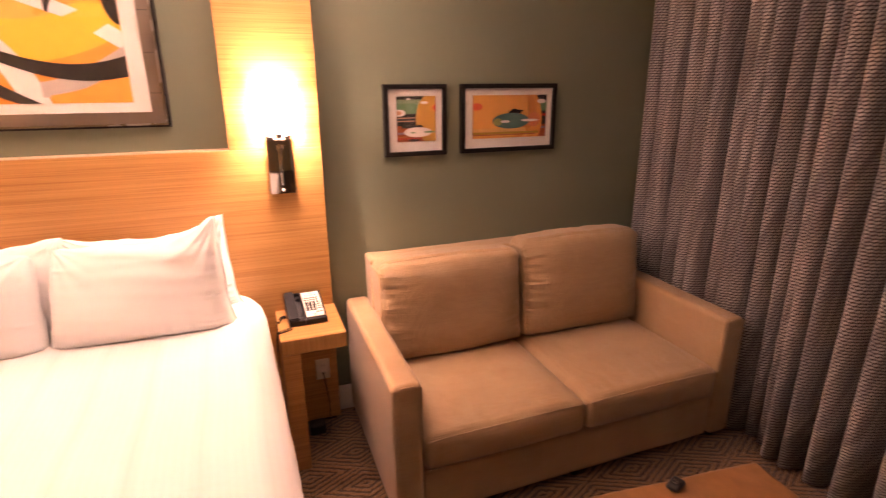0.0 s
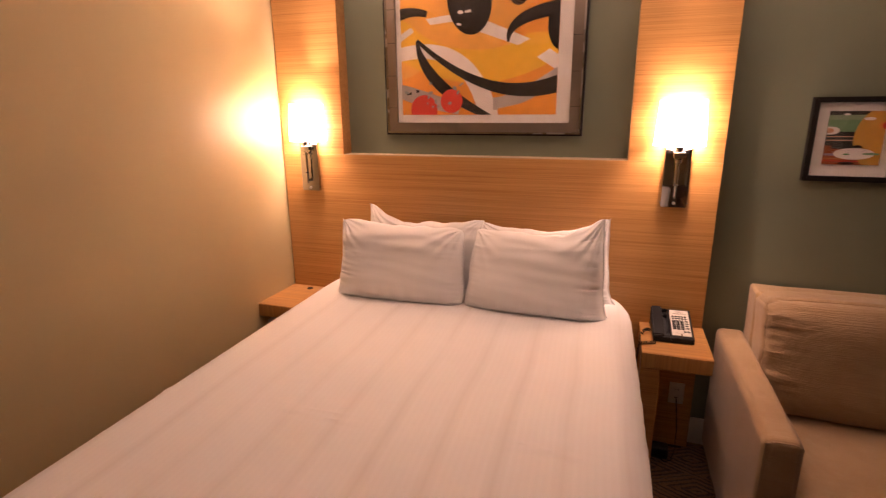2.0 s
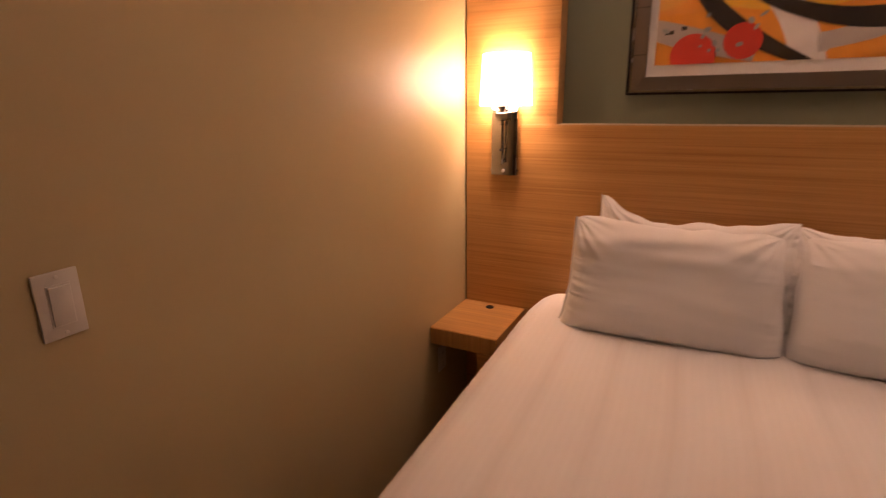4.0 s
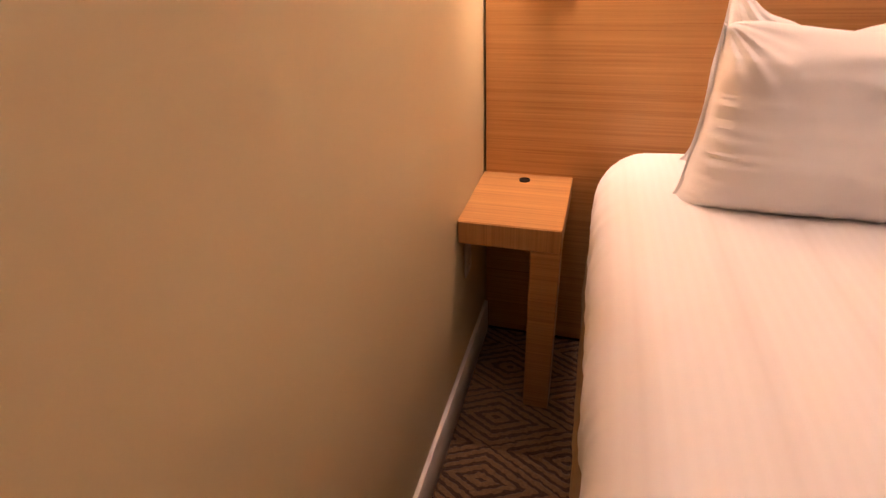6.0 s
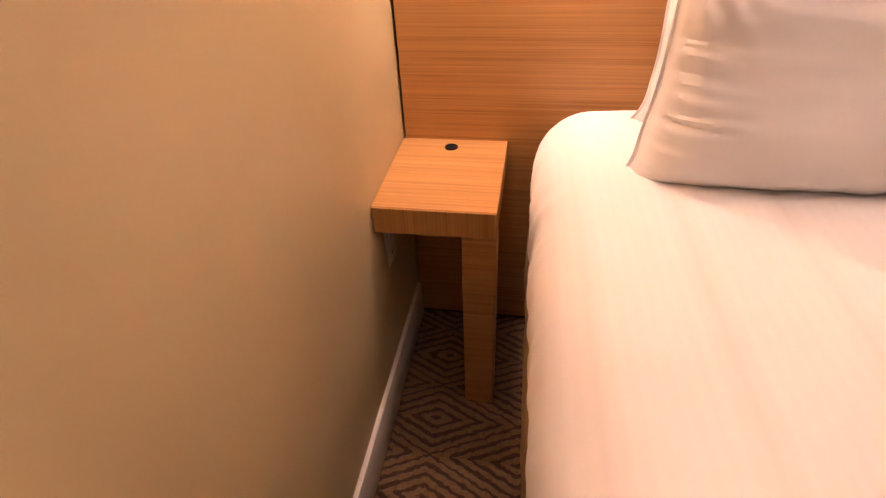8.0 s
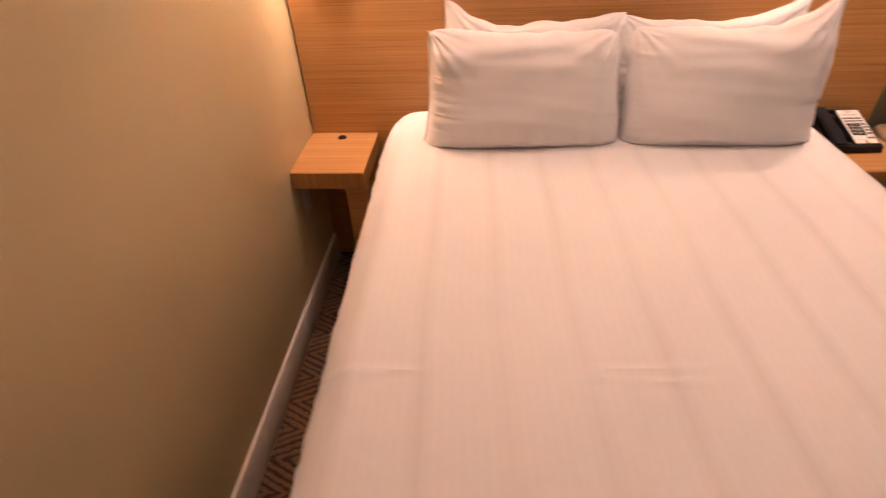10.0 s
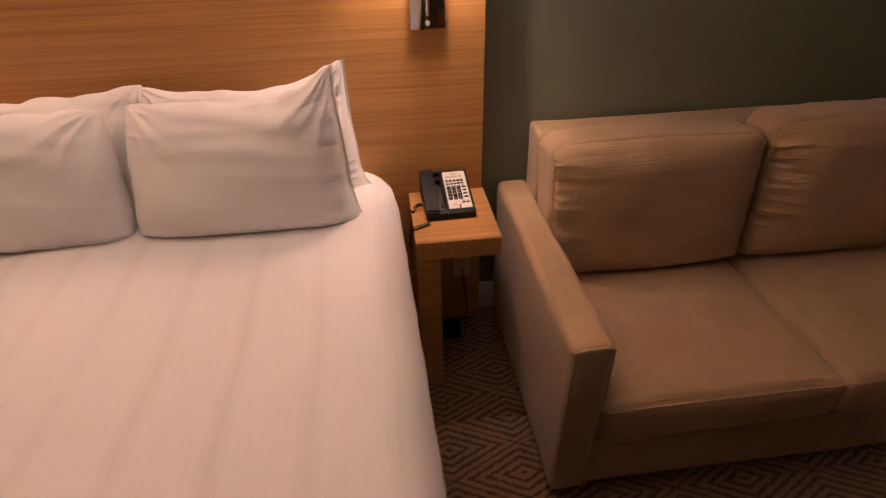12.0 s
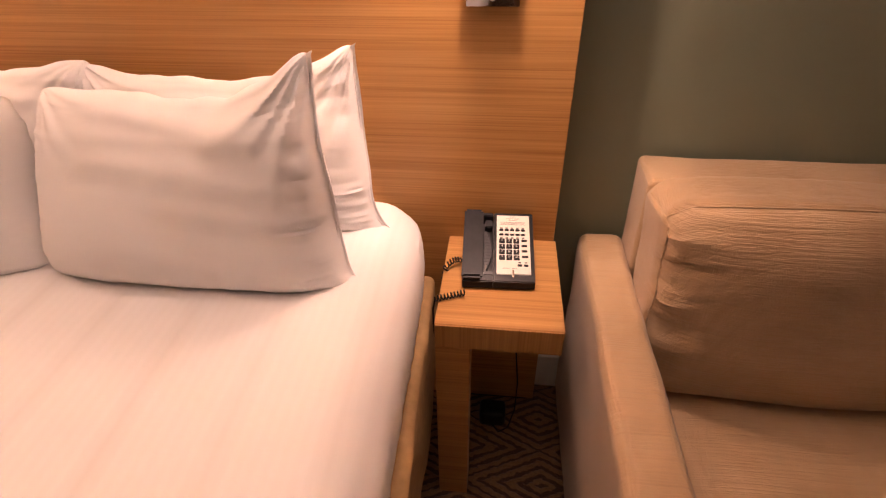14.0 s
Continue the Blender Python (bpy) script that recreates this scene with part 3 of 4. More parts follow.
def back_cushion(x0, x1, seed, lean, top):
    """A plump loose back cushion, pulled into creases at its welted edge."""
    w, d, h = (x1 - x0) / 2, 0.082, (top - 0.412) / 2
    place = Matrix.Translation(((x0 + x1) / 2, -0.165, 0.412 + h)) @ pose(0, 0, 0, -lean)

    def shape(p, n, q):
        s = p + Vector((seed, 0, 0))
        rim = max(abs(q.x), abs(q.z))
        puff = 0.068 * (1 - q.x ** 4) * (1 - q.z ** 4) * (-1 if n.y < 0 else 0.3) * abs(n.y)
        edge = max(0.0, (abs(q.x) - 0.45 - 0.25 * abs(wave(2.0, s.z * 12, seed))) / 0.45)
        pucker = (0.014 * edge * wave(s.x * 5, s.z * 34, seed) + 0.007 * edge ** 2 * wave(s.x * 6, s.z * 75, seed + 4)) * (1 if q.x < 0 else 0.45)
        creases = 0.010 * wave(s.x * 13, s.z * 5, seed + 2) * max(0, q.z) ** 2.5 + 0.005 * wave(s.x * 26, s.z * 7, seed + 6) * max(0, q.z) ** 5 + 0.008 * wave(s.x * 3, s.z * 3, seed)
        out = pucker + creases * (1 - 0.5 * rim ** 6)
        x = p.x * (1 - 0.020 * (1 - q.z ** 2))
        z = p.z - 0.010 * (1 - q.x ** 2) * (q.z < 0) + 0.012 * (1 - q.x ** 2) * (q.z > 0) + 0.008 * bumpy(s, (5, 1, 1), seed + 7) * q.z
        z -= 0.022 * max(0.0, abs(q.x) - 0.86) / 0.14 * max(0, q.z) ** 3
        return place @ Vector((x, p.y + puff + n.y * out, z + 0.5 * n.z * out))
    cushion = part("back_cushion", soft_box((w, d, h), 0.028, (60, 14, 48), shape), SOFA, sofa)
    ring = []
    for i in range(161):
        a = 4 * i / 160
        k, f = int(a) % 4, a - int(a)
        f = -1 + 2 * f
        qx, qz = ((f, 1), (1, -f), (-f, -1), (-1, f))[k]
        nrm = Vector((qx if abs(qx) == 1 else 0, -1, qz if abs(qz) == 1 else 0)).normalized()
        ring.append(shape(Vector((qx * (w - 0.008), -d + 0.008, qz * (h - 0.008))), nrm, Vector((qx * 0.985, -0.98, qz * 0.985))))
    part("piping", tube(ring, 0.0018, 6), SOFA, cushion)
    return cushion


back_cushion(IN0 - 0.012, MID - 0.002, 3.3, 7, 0.875)
back_cushion(MID + 0.004, IN1 - 0.004, 6.1, 6, 0.905)
for fx in (SX0 + 0.05, MID, SX1 - 0.05):
    for fy in (S_FRONT + 0.06, S_BACK - 0.06):
        part("foot", cap(lathe([(0.024, 0.0), (0.026, 0.036)], (fx, fy, 0), 16)), DARK_WOOD, sofa, "short dark foot")


# ---- ottoman ----
ottoman = thing("ottoman", "brown leather-topped square ottoman in front of the sofa", "ottoman", m=pose(2.975, -1.590, 0, 0, 0, -6))


def ottoman_shape(p, n, q):
    return p + n * (0.003 * bumpy(p, (6, 6, 6), 2.2)) + Vector((0, 0, 0.40 - 0.08 + 0.008 * (1 - q.x ** 2) * (1 - q.y ** 2) * max(0, n.z)))


top = part("cushion_top", soft_box((0.34, 0.30, 0.08), 0.020, (24, 24, 6), ottoman_shape), LEATHER, ottoman)
for sx in (-1, 1):
    for sy in (-1, 1):
        part("corner_seam", tube([(sx * 0.333, sy * 0.293, z) for z in (0.25, 0.32, 0.385)] + [(sx * 0.318, sy * 0.278, 0.3985)], 0.0028, 6), LEATHER, top)
part("body", box(-0.325, 0.325, -0.285, 0.285, 0.05, 0.24, 0.012), LEATHER, ottoman)
for sx in (-1, 1):
    for sy in (-1, 1):
        part("foot", box(sx * 0.28 - 0.025, sx * 0.28 + 0.025, sy * 0.24 - 0.025, sy * 0.24 + 0.025, 0.0, 0.052, 0.004), DARK_WOOD, ottoman)

gadget = thing("remote_fob", "small dark grey plastic fob lying on the ottoman", "gadget", m=pose(2.985, -1.335, 0.4045, 0, 0, 22))
part("shell", soft_box((0.030, 0.020, 0.0095), 0.008, (8, 8, 3), lambda p, n, q: p + Vector((0, 0, 0.0098))), GREY_PLASTIC, gadget)
part("button", box(-0.012, 0.010, -0.010, 0.010, 0.0185, 0.0212, 0.002), CHROME, gadget, "shiny metal button")


# ---- curtain ----
def curtain():
    """Pleated drape hanging to the floor; the weave follows the cloth."""
    t = thing("curtain", "slate and beige woven curtain hanging in deep folds to the floor", "curtain")
    y0, y1, n, rows = 0.055, -3.9, 1120, 8
    prof, s, last = [], 0.0, None
    for i in range(n + 1):
        y = y0 + (y1 - y0) * i / n
        ph = 2 * math.pi * (y / 0.090 + 0.95 * noise.noise(Vector((y * 2.3, 3.3, 0))) + 0.25 * noise.noise(Vector((y * 6.1, 1.3, 0))))
        deep = 0.185 + 0.07 * noise.noise(Vector((y * 3.1, 9.1, 0)))
        prof.append((y, ph, deep))
    verts, uvs = [], []
    for j in range(rows + 1):
        f = j / rows
        z = 0.018 + (2.40 - 0.018) * f
        s, last = 0.0, None
        for y, ph, deep in prof:
            spread = 1.08 - 0.16 * f
            swing = ph + 0.22 * math.sin(3 * f + y * 5)
            x = 4.100 + 0.010 * (1 - f) - deep * spread * (abs(math.sin(swing / 2)) ** 0.75 - 0.10 * math.sin(swing + 0.8))
            x += 0.030 * math.sin(2 * math.pi * (y / 0.31 + 0.5 * noise.noise(Vector((y * 1.7, 5.5, 0)))))
            yy = y - 0.011 * math.sin(ph) * spread
            p = Vector((x, yy, z))
            s += (p - last).length if last else 0.0
            last = p
            verts.append(p)
            uvs.append((s, z))
    faces = [(j * (n + 1) + i, (j + 1) * (n + 1) + i, (j + 1) * (n + 1) + i + 1, j * (n + 1) + i + 1) for j in range(rows) for i in range(n)]
    me = bpy.data.meshes.new("cloth")
    me.from_pydata(verts, [], faces)
    layer = me.uv_layers.new(name="UVMap")
    for loop in me.loops:
        layer.data[loop.index].uv = uvs[loop.vertex_index]
    me.materials.append(CURTAIN)
    me.shade_smooth()
    ob = new("cloth", me)
    ob.parent = t
    thick = ob.modifiers.new("thickness", "SOLIDIFY")
    thick.thickness = 0.004
    rod = part("curtain_rail", box(3.90, 4.02, y1, 0.08, 2.40, 2.425, 0.004), WHITE_PLASTIC, t, "plain white ceiling rail")
    for y in (0.0, -1.6, -3.2):
        part("bracket", box(3.95, 3.975, y - 0.02, y + 0.02, 2.425, TOP), WHITE_PLASTIC, t)
    return t


curtain()


# ---- wall sconces ----
def sconce(x, label):
    t = thing("wall_sconce", label, "wall lamp", (x, 0, 0), group="bedside wall sconces")
    z0, z1 = 1.189, 1.452
    plate = part("backplate", box(-0.052, 0.052, -0.020, -0.0005, z0, z1, 0.003, 2), CHROME, t, "polished chrome backplate")
    part("rod", tube([(0, -0.045, 1.232), (0, -0.045, 1.42)], 0.0058, 12), CHROME, t, "thin chrome rod")
    part("collar", cap(lathe([(0.010, 0), (0.0135, 0.002), (0.0135, 0.016), (0.010, 0.018)], (0, -0.045, 1.380), 20)), CHROME, t)
    part("collar", cap(lathe([(0.007, 0), (0.0085, 0.001), (0.0085, 0.005), (0.007, 0.006)], (0, -0.045, 1.285), 16)), BLACK_PLASTIC, t)
    part("bracket", box(-0.022, 0.022, -0.058, -0.018, 1.402, 1.426, 0.002, 2), CHROME, t, "flat chrome bracket under the shade", False)
    part("neck", cap(lathe([(0.012, 0), (0.012, 0.010), (0.018, 0.012), (0.018, 0.050), (0.012, 0.054)], (0, -0.048, 1.426), 20)), CHROME, t)
    # unseen lampholder, added and sized to cut the bulb's downward cone
    part("socket", cap(lathe([(0.012, 0), (0.017, 0.010), (0.021, 0.030), (0.021, 0.064), (0.016, 0.066)], (0, -0.052, 1.478), 24)), WHITE_PLASTIC, t, "unseen pale lampholder cup that blocks downward light")
    part("joint", box(-0.006, 0.006, -0.046, -0.018, 1.240, 1.250, 0.001), CHROME, t)
    part("switch", cap(lathe([(0.006, 0), (0.007, 0.004), (0.005, 0.009)], (0.0, 0, 0), 14)), WHITE_PLASTIC, plate, "small pale rotary switch").matrix_basis = pose(0.0, -0.020, 1.207, 90)
    for s in (-1, 1):
        part("screw", cap(lathe([(0.004, 0), (0.004, 0.004)], (0, 0, 0), 10)), CHROME, plate).matrix_basis = pose(s * 0.053, -0.012, 1.207, 0, 90 * s, 0)
    shade, rings = bmesh.new(), []
    for z, rx, ry in ((1.452, 0.100, 0.098), (1.512, 0.0965, 0.0945), (1.572, 0.093, 0.091), (1.632, 0.0885, 0.087)):
        rings.append([shade.verts.new((rx * math.cos(a), -0.004 + ry * math.sin(a), z)) for a in (math.pi + math.pi * k / 36 for k in range(37))])
    for lo, hi in zip(rings, rings[1:]):
        for k in range(36):
            shade.faces.new((lo[k], lo[k + 1], hi[k + 1], hi[k]))
    lines = [[v.co.copy() for v in rings[0]], [v.co.copy() for v in rings[-1]]]
    bmesh.ops.solidify(shade, geom=shade.faces[:], thickness=0.002)
    shade_ob = part("shade", shade, SHADE, t, "lit off-white fabric half-round shade")
    for line in lines:
        part("trim_ring", tube(line, 0.0016, 5), SHADE, shade_ob)
    return t


sconce(LAMP_X[0], "chrome wall sconce with a lit fabric shade beside the beige wall")
sconce(LAMP_X[1], "chrome wall sconce with a lit fabric shade above the telephone")


# ---- pictures ----
def outline(points, y, bm=None):
    """A flat filled shape in the picture's plane."""
    bm = bm or bmesh.new()
    face = bm.faces.new([bm.verts.new((px, y, pz)) for px, pz in points])
    bmesh.ops.triangulate(bm, faces=[face])
    for f in bm.faces:
        f.normal_update()
        if f.normal.y > 0:
            f.normal_flip()
    return bm


def clip(points, w, h):
    """Cut a shape off at the print's edges."""
    for axis, edge, keep in ((0, 0, 1), (0, w, -1), (1, 0, 1), (1, h, -1)):
        got = []
        for a, b in zip(points, points[1:] + points[:1]):
            ia, ib = (a[axis] - edge) * keep >= 0, (b[axis] - edge) * keep >= 0
            if ia:
                got.append(a)
            if ia != ib:
                f = (edge - a[axis]) / (b[axis] - a[axis])
                got.append((a[0] + f * (b[0] - a[0]), a[1] + f * (b[1] - a[1])))
        points = got
        if not points:
            break
    return points


def disc(cx, cy, rx, ry=None, turn=0.0, n=40, a0=0.0, a1=360.0):
    ry = ry or rx
    c, s = math.cos(radians(turn)), math.sin(radians(turn))
    pts = [(rx * math.cos(radians(a0 + (a1 - a0) * k / n)), ry * math.sin(radians(a0 + (a1 - a0) * k / n))) for k in range(n)]
    return [(cx + c * px - s * py, cy + s * px + c * py) for px, py in pts]


def sweep(p0, p1, p2, w0, w1, w2, n=28):
    """A curved band through three points, with a width at each."""
    left, right = [], []
    for k in range(n + 1):
        f = k / n
        b = ((1 - f) ** 2, 2 * f * (1 - f), f * f)
        ctrl = tuple(2 * m - (a + c) / 2 for a, m, c in zip(p0, p1, p2))
        px, py = (sum(q * v for q, v in zip(b, (p0[i], ctrl[i], p2[i]))) for i in range(2))
        dx, dy = (2 * (1 - f) * (ctrl[i] - p0[i]) + 2 * f * (p2[i] - ctrl[i]) for i in range(2))
        ln = math.hypot(dx, dy) or 1
        half = ((1 - f) * (1 - 2 * f) * w0 + 4 * f * (1 - f) * w1 + f * (2 * f - 1) * w2) / 2
        left.append((px - dy / ln * half, py + dx / ln * half))
        right.append((px + dy / ln * half, py - dx / ln * half))
    return left + right[::-1]


INKS = {}


def ink(colour):
    if colour not in INKS:
        INKS[colour] = plain("print_ink", colour, 0.75, vary=0.06, size=24)
    return INKS[colour]


def rim_frame(t, x0, x1, z0, z1, width, y0, y1, material, name="frame_rail", bevel=0.002):
    """Four mitred rails."""
    for a, b in (((x0, z0), (x1, z0)), ((x1, z0), (x1, z1)), ((x1, z1), (x0, z1)), ((x0, z1), (x0, z0))):
        bm = bmesh.new()
        d = Vector((b[0] - a[0], 0, b[1] - a[1])).normalized()
        inn = Vector((-d.z, 0, d.x))
        quad = [Vector((a[0], 0, a[1])), Vector((b[0], 0, b[1])), Vector((b[0], 0, b[1])) + inn * width - d * width, Vector((a[0], 0, a[1])) + inn * width + d * width]
        lo = [bm.verts.new(p + Vector((0, y1, 0))) for p in quad]
        hi = [bm.verts.new(p + Vector((0, y0, 0))) for p in quad]
        bm.faces.new(lo[::-1]), bm.faces.new(hi)
        for k in range(4):
            bm.faces.new((lo[k], lo[(k + 1) % 4], hi[(k + 1) % 4], hi[k]))
        bmesh.ops.recalc_face_normals(bm, faces=bm.faces[:])
        bmesh.ops.bevel(bm, geom=[e for e in bm.edges if e.verts[0].co.y < y0 + 1e-4 and e.verts[1].co.y < y0 + 1e-4], offset=bevel, segments=2, affect="EDGES")
        part(name, bm, material, t)


def artwork(t, x, z, y, w, h, ground, shapes):
    """A print: a ground sheet with flat inked shapes laid over it."""
    sheet_ob = part("print", box(x, x + w, y, y + 0.002, z, z + h), ink(ground), t, "abstract colour print", False)
    for k, (colour, pts) in enumerate(shapes):
        pts = clip(pts, w, h)
        if len(pts) > 2:
            part("colour_field", outline([(x + a, z + b) for a, b in pts], y - 0.0005 - 0.00022 * k), ink(colour), sheet_ob, "", False)


ORANGE, AMBER, YELLOW, WHITE = (0.86, 0.34, 0.05), (0.88, 0.44, 0.09), (0.90, 0.52, 0.05), (0.84, 0.78, 0.74)
GREY, BLACK, RED, GREEN = (0.52, 0.46, 0.42), (0.022, 0.016, 0.012), (0.68, 0.055, 0.035), (0.17, 0.33, 0.17)
SPATTER = (0.34, 0.36, 0.34)
big = thing("framed_picture", "large abstract orange and yellow print in a silver frame", "picture")
fx0, fx1, fz0, fz1 = 0.594, 1.553, 1.481, 2.38
rim_frame(big, fx0, fx1, fz0, fz1, 0.012, 0.050, WALL_Y - 0.001, BLACK_FRAME, "outer_rail")
rim_frame(big, fx0 + 0.010, fx1 - 0.010, fz0 + 0.008, fz1 - 0.010, 0.007, 0.045, 0.075, SILVER_EDGE, "silver_lip", 0.001)
rim_frame(big, fx0 + 0.017, fx1 - 0.017, fz0 + 0.015, fz1 - 0.017, 0.044, 0.048, 0.075, NICKEL, "frame_rail")
for k in range(5):
    zz = fz0 + 0.13 + k * 0.15
    part("rail_joint", box(fx0 + 0.018, fx0 + 0.060, 0.0474, 0.049, zz, zz + 0.0014), BLACK_FRAME, big, "", False)
    part("rail_joint", box(fx1 - 0.060, fx1 - 0.018, 0.0474, 0.049, zz, zz + 0.0014), BLACK_FRAME, big, "", False)
part("mat", box(fx0 + 0.056, fx1 - 0.056, 0.064, 0.070, fz0 + 0.054, fz1 - 0.056), MAT_BOARD, big, "off-white mat", False)
PX = 0.00275
W, H = 273 * PX, 260 * PX


def at(px, py):
    return ((px - 613) * PX, (200 - py) * PX * 0.89)


def pts(*flat):
    return [at(*p) for p in flat]


artwork(big, 0.680, 1.577, 0.0615, W, H, ORANGE, [
    (AMBER, disc(*at(745, -60), 150 * PX, 150 * PX)),
    (AMBER, disc(*at(600, 60), 75 * PX, 65 * PX)),
    (YELLOW, sweep(at(560, 20), at(775, 105), at(960, -20), 60 * PX, 62 * PX, 60 * PX)),
    (AMBER, disc(*at(735, 10), 118 * PX, 62 * PX, -8)),
    (ORANGE, sweep(at(790, 75), at(850, 30), at(905, 40), 4 * PX, 46 * PX, 60 * PX)),
    (WHITE, sweep(at(600, 88), at(715, 100), at(775, 215), 22 * PX, 27 * PX, 34 * PX)),
    (WHITE, pts((660, 22), (745, 12), (745, 26), (668, 33))),
    (WHITE, pts((765, 30), (840, 66), (820, 76), (755, 50))),
    (WHITE, pts((852, 98), (872, 84), (900, 105), (900, 132))),
    (WHITE, pts((600, 56), (632, 36), (638, 44), (606, 66))),
    (GREY, sweep(at(780, 180), at(830, 165), at(895, 122), 20 * PX, 22 * PX, 20 * PX)),
    (GREY, sweep(at(600, 150), at(650, 168), at(720, 190), 20 * PX, 26 * PX, 18 * PX)),
    (ORANGE, sweep(at(790, 195), at(850, 182), at(900, 160), 12 * PX, 18 * PX, 24 * PX)),
    (BLACK, sweep(at(643, 60), at(775, 146), at(900, 140), 6 * PX, 17 * PX, 28 * PX)),
    (BLACK, sweep(at(643, 62), at(682, 140), at(775, 204), 4 * PX, 20 * PX, 8 * PX)),
    (BLACK, sweep(at(600, 18), at(630, 9), at(662, 14), 20 * PX, 15 * PX, 10 * PX)),
    (BLACK, sweep(at(804, 70), at(826, 32), at(900, 14), 3 * PX, 17 * PX, 22 * PX)),
    (BLACK, disc(*at(737, -6), 38 * PX, 54 * PX, 8)),
    (BLACK, disc(*at(890, 42), 22 * PX, 40 * PX)),
    (BLACK, disc(*at(820, -12), 16 * PX, 18 * PX)),
    (WHITE, disc(*at(722, 14), 5 * PX, 3 * PX)),
    (RED, disc(*at(655, 190), 25 * PX)),
    (RED, disc(*at(706, 174), 20 * PX)),
    (BLACK, pts((622, 158), (632, 156), (632, 161), (622, 162))),
    (BLACK, pts((640, 152), (646, 152), (646, 157), (640, 157))),
    (WHITE, pts((729, 12), (740, 10), (741, 15), (730, 16))), (WHITE, pts((716, 32), (724, 34), (723, 38), (715, 36))),
] + [(SPATTER, disc(*at(px, py), rx * PX, ry * PX, turn, 9)) for px, py, rx, ry, turn in (
    (668, 158, 4, 3, 20), (664, 166, 3, 2, 70), (677, 175, 2.5, 4, 10), (681, 184, 3, 2, 40), (672, 184, 2, 2, 0), (662, 178, 2, 1.5, 0),
    (668, 140, 3, 2.2, 50), (703, 178, 4, 2.6, 15), (712, 150, 3, 4, 30), (718, 158, 4, 2, 60), (724, 143, 5, 1.6, 35), (623, 157, 5, 2.5, -20))
])
part("glazing", box(fx0 + 0.058, fx1 - 0.058, 0.0535, 0.0545, fz0 + 0.056, fz1 - 0.058), GLASS, big, "clear picture glass", False).visible_shadow = False


def small_picture(x0, x1, label, inner, ground, shapes):
    t = thing("framed_picture", label, "picture", group="small framed prints over the sofa")
    z0, z1 = 1.311, 1.640
    rim_frame(t, x0, x1, z0, z1, 0.021, WALL_Y - 0.030, WALL_Y - 0.001, BLACK_FRAME)
    part("mat", box(x0 + 0.019, x1 - 0.019, WALL_Y - 0.014, WALL_Y - 0.009, z0 + 0.019, z1 - 0.019), MAT_BOARD, t, "off-white mat", False)
    ax0, ax1, az0, az1 = inner
    artwork(t, ax0, az0, WALL_Y - 0.0165, ax1 - ax0, az1 - az0, ground, shapes(ax1 - ax0, az1 - az0))
    part("glazing", box(x0 + 0.019, x1 - 0.019, WALL_Y - 0.0235, WALL_Y - 0.0225, z0 + 0.019, z1 - 0.019), GLASS, t, "clear picture glass", False).visible_shadow = False
    return t


def bar(w, h, z, t, x0=0.0, x1=1.0):
    return [(x0 * w, z * h), (x1 * w, z * h), (x1 * w, (z + t) * h), (x0 * w, (z + t) * h)]


SKY_ORANGE, RUST, TEAL, OCHRE, PINK = (0.72, 0.30, 0.06), (0.35, 0.085, 0.025), (0.10, 0.21, 0.18), (0.62, 0.33, 0.06), (0.66, 0.40, 0.28)
small_picture(2.436, 2.744, "small black-framed print in green, orange and white", (2.498, 2.690, 1.378, 1.586), (0.03, 0.03, 0.026), lambda w, h: [
    (GREEN, bar(w, h, 0.62, 0.30)),
    ((0.26, 0.36, 0.22), bar(w, h, 0.84, 0.09)),
    (RUST, bar(w, h, 0.0, 0.36)),
    ((0.035, 0.036, 0.034), bar(w, h, 0.30, 0.22, 0.12, 0.6)),
    (PINK, bar(w, h, 0.52, 0.018)), (PINK, bar(w, h, 0.45, 0.02)),
    ((0.30, 0.22, 0.30), bar(w, h, 0.17, 0.04, 0.0, 0.4)),
    (RED, bar(w, h, 0.06, 0.02, 0.0, 0.7)), ((0.6, 0.2, 0.04), bar(w, h, 0.10, 0.02)),
    (OCHRE, disc(w * 1.03, h * 0.50, w * 0.55, h * 0.62)),
    (SKY_ORANGE, disc(w * 1.0, h * 0.74, w * 0.13, h * 0.09)), (RED, disc(w * 1.03, h * 0.74, w * 0.10, h * 0.07)),
    (WHITE, disc(w * 0.06, h * 0.64, w * 0.16, h * 0.075)), ((0.66, 0.34, 0.20), disc(w * 0.03, h * 0.64, w * 0.09, h * 0.045)),
    (WHITE, disc(w * 0.70, h * 0.86, w * 0.10, h * 0.03)), (WHITE, disc(w * 0.30, h * 0.94, w * 0.06, h * 0.02)),
    (BLACK, disc(w * 0.57, h * 0.33, w * 0.09, h * 0.045)),
    (WHITE, disc(w * 0.53, h * 0.21, w * 0.36, h * 0.11)),
    (GREEN, disc(w * 0.83, h * 0.21, w * 0.15, h * 0.022)), (GREEN, disc(w * 0.40, h * 0.20, w * 0.06, h * 0.016)),
    (BLACK, disc(w * 0.42, h * 0.03, w * 0.14, h * 0.03)),
])
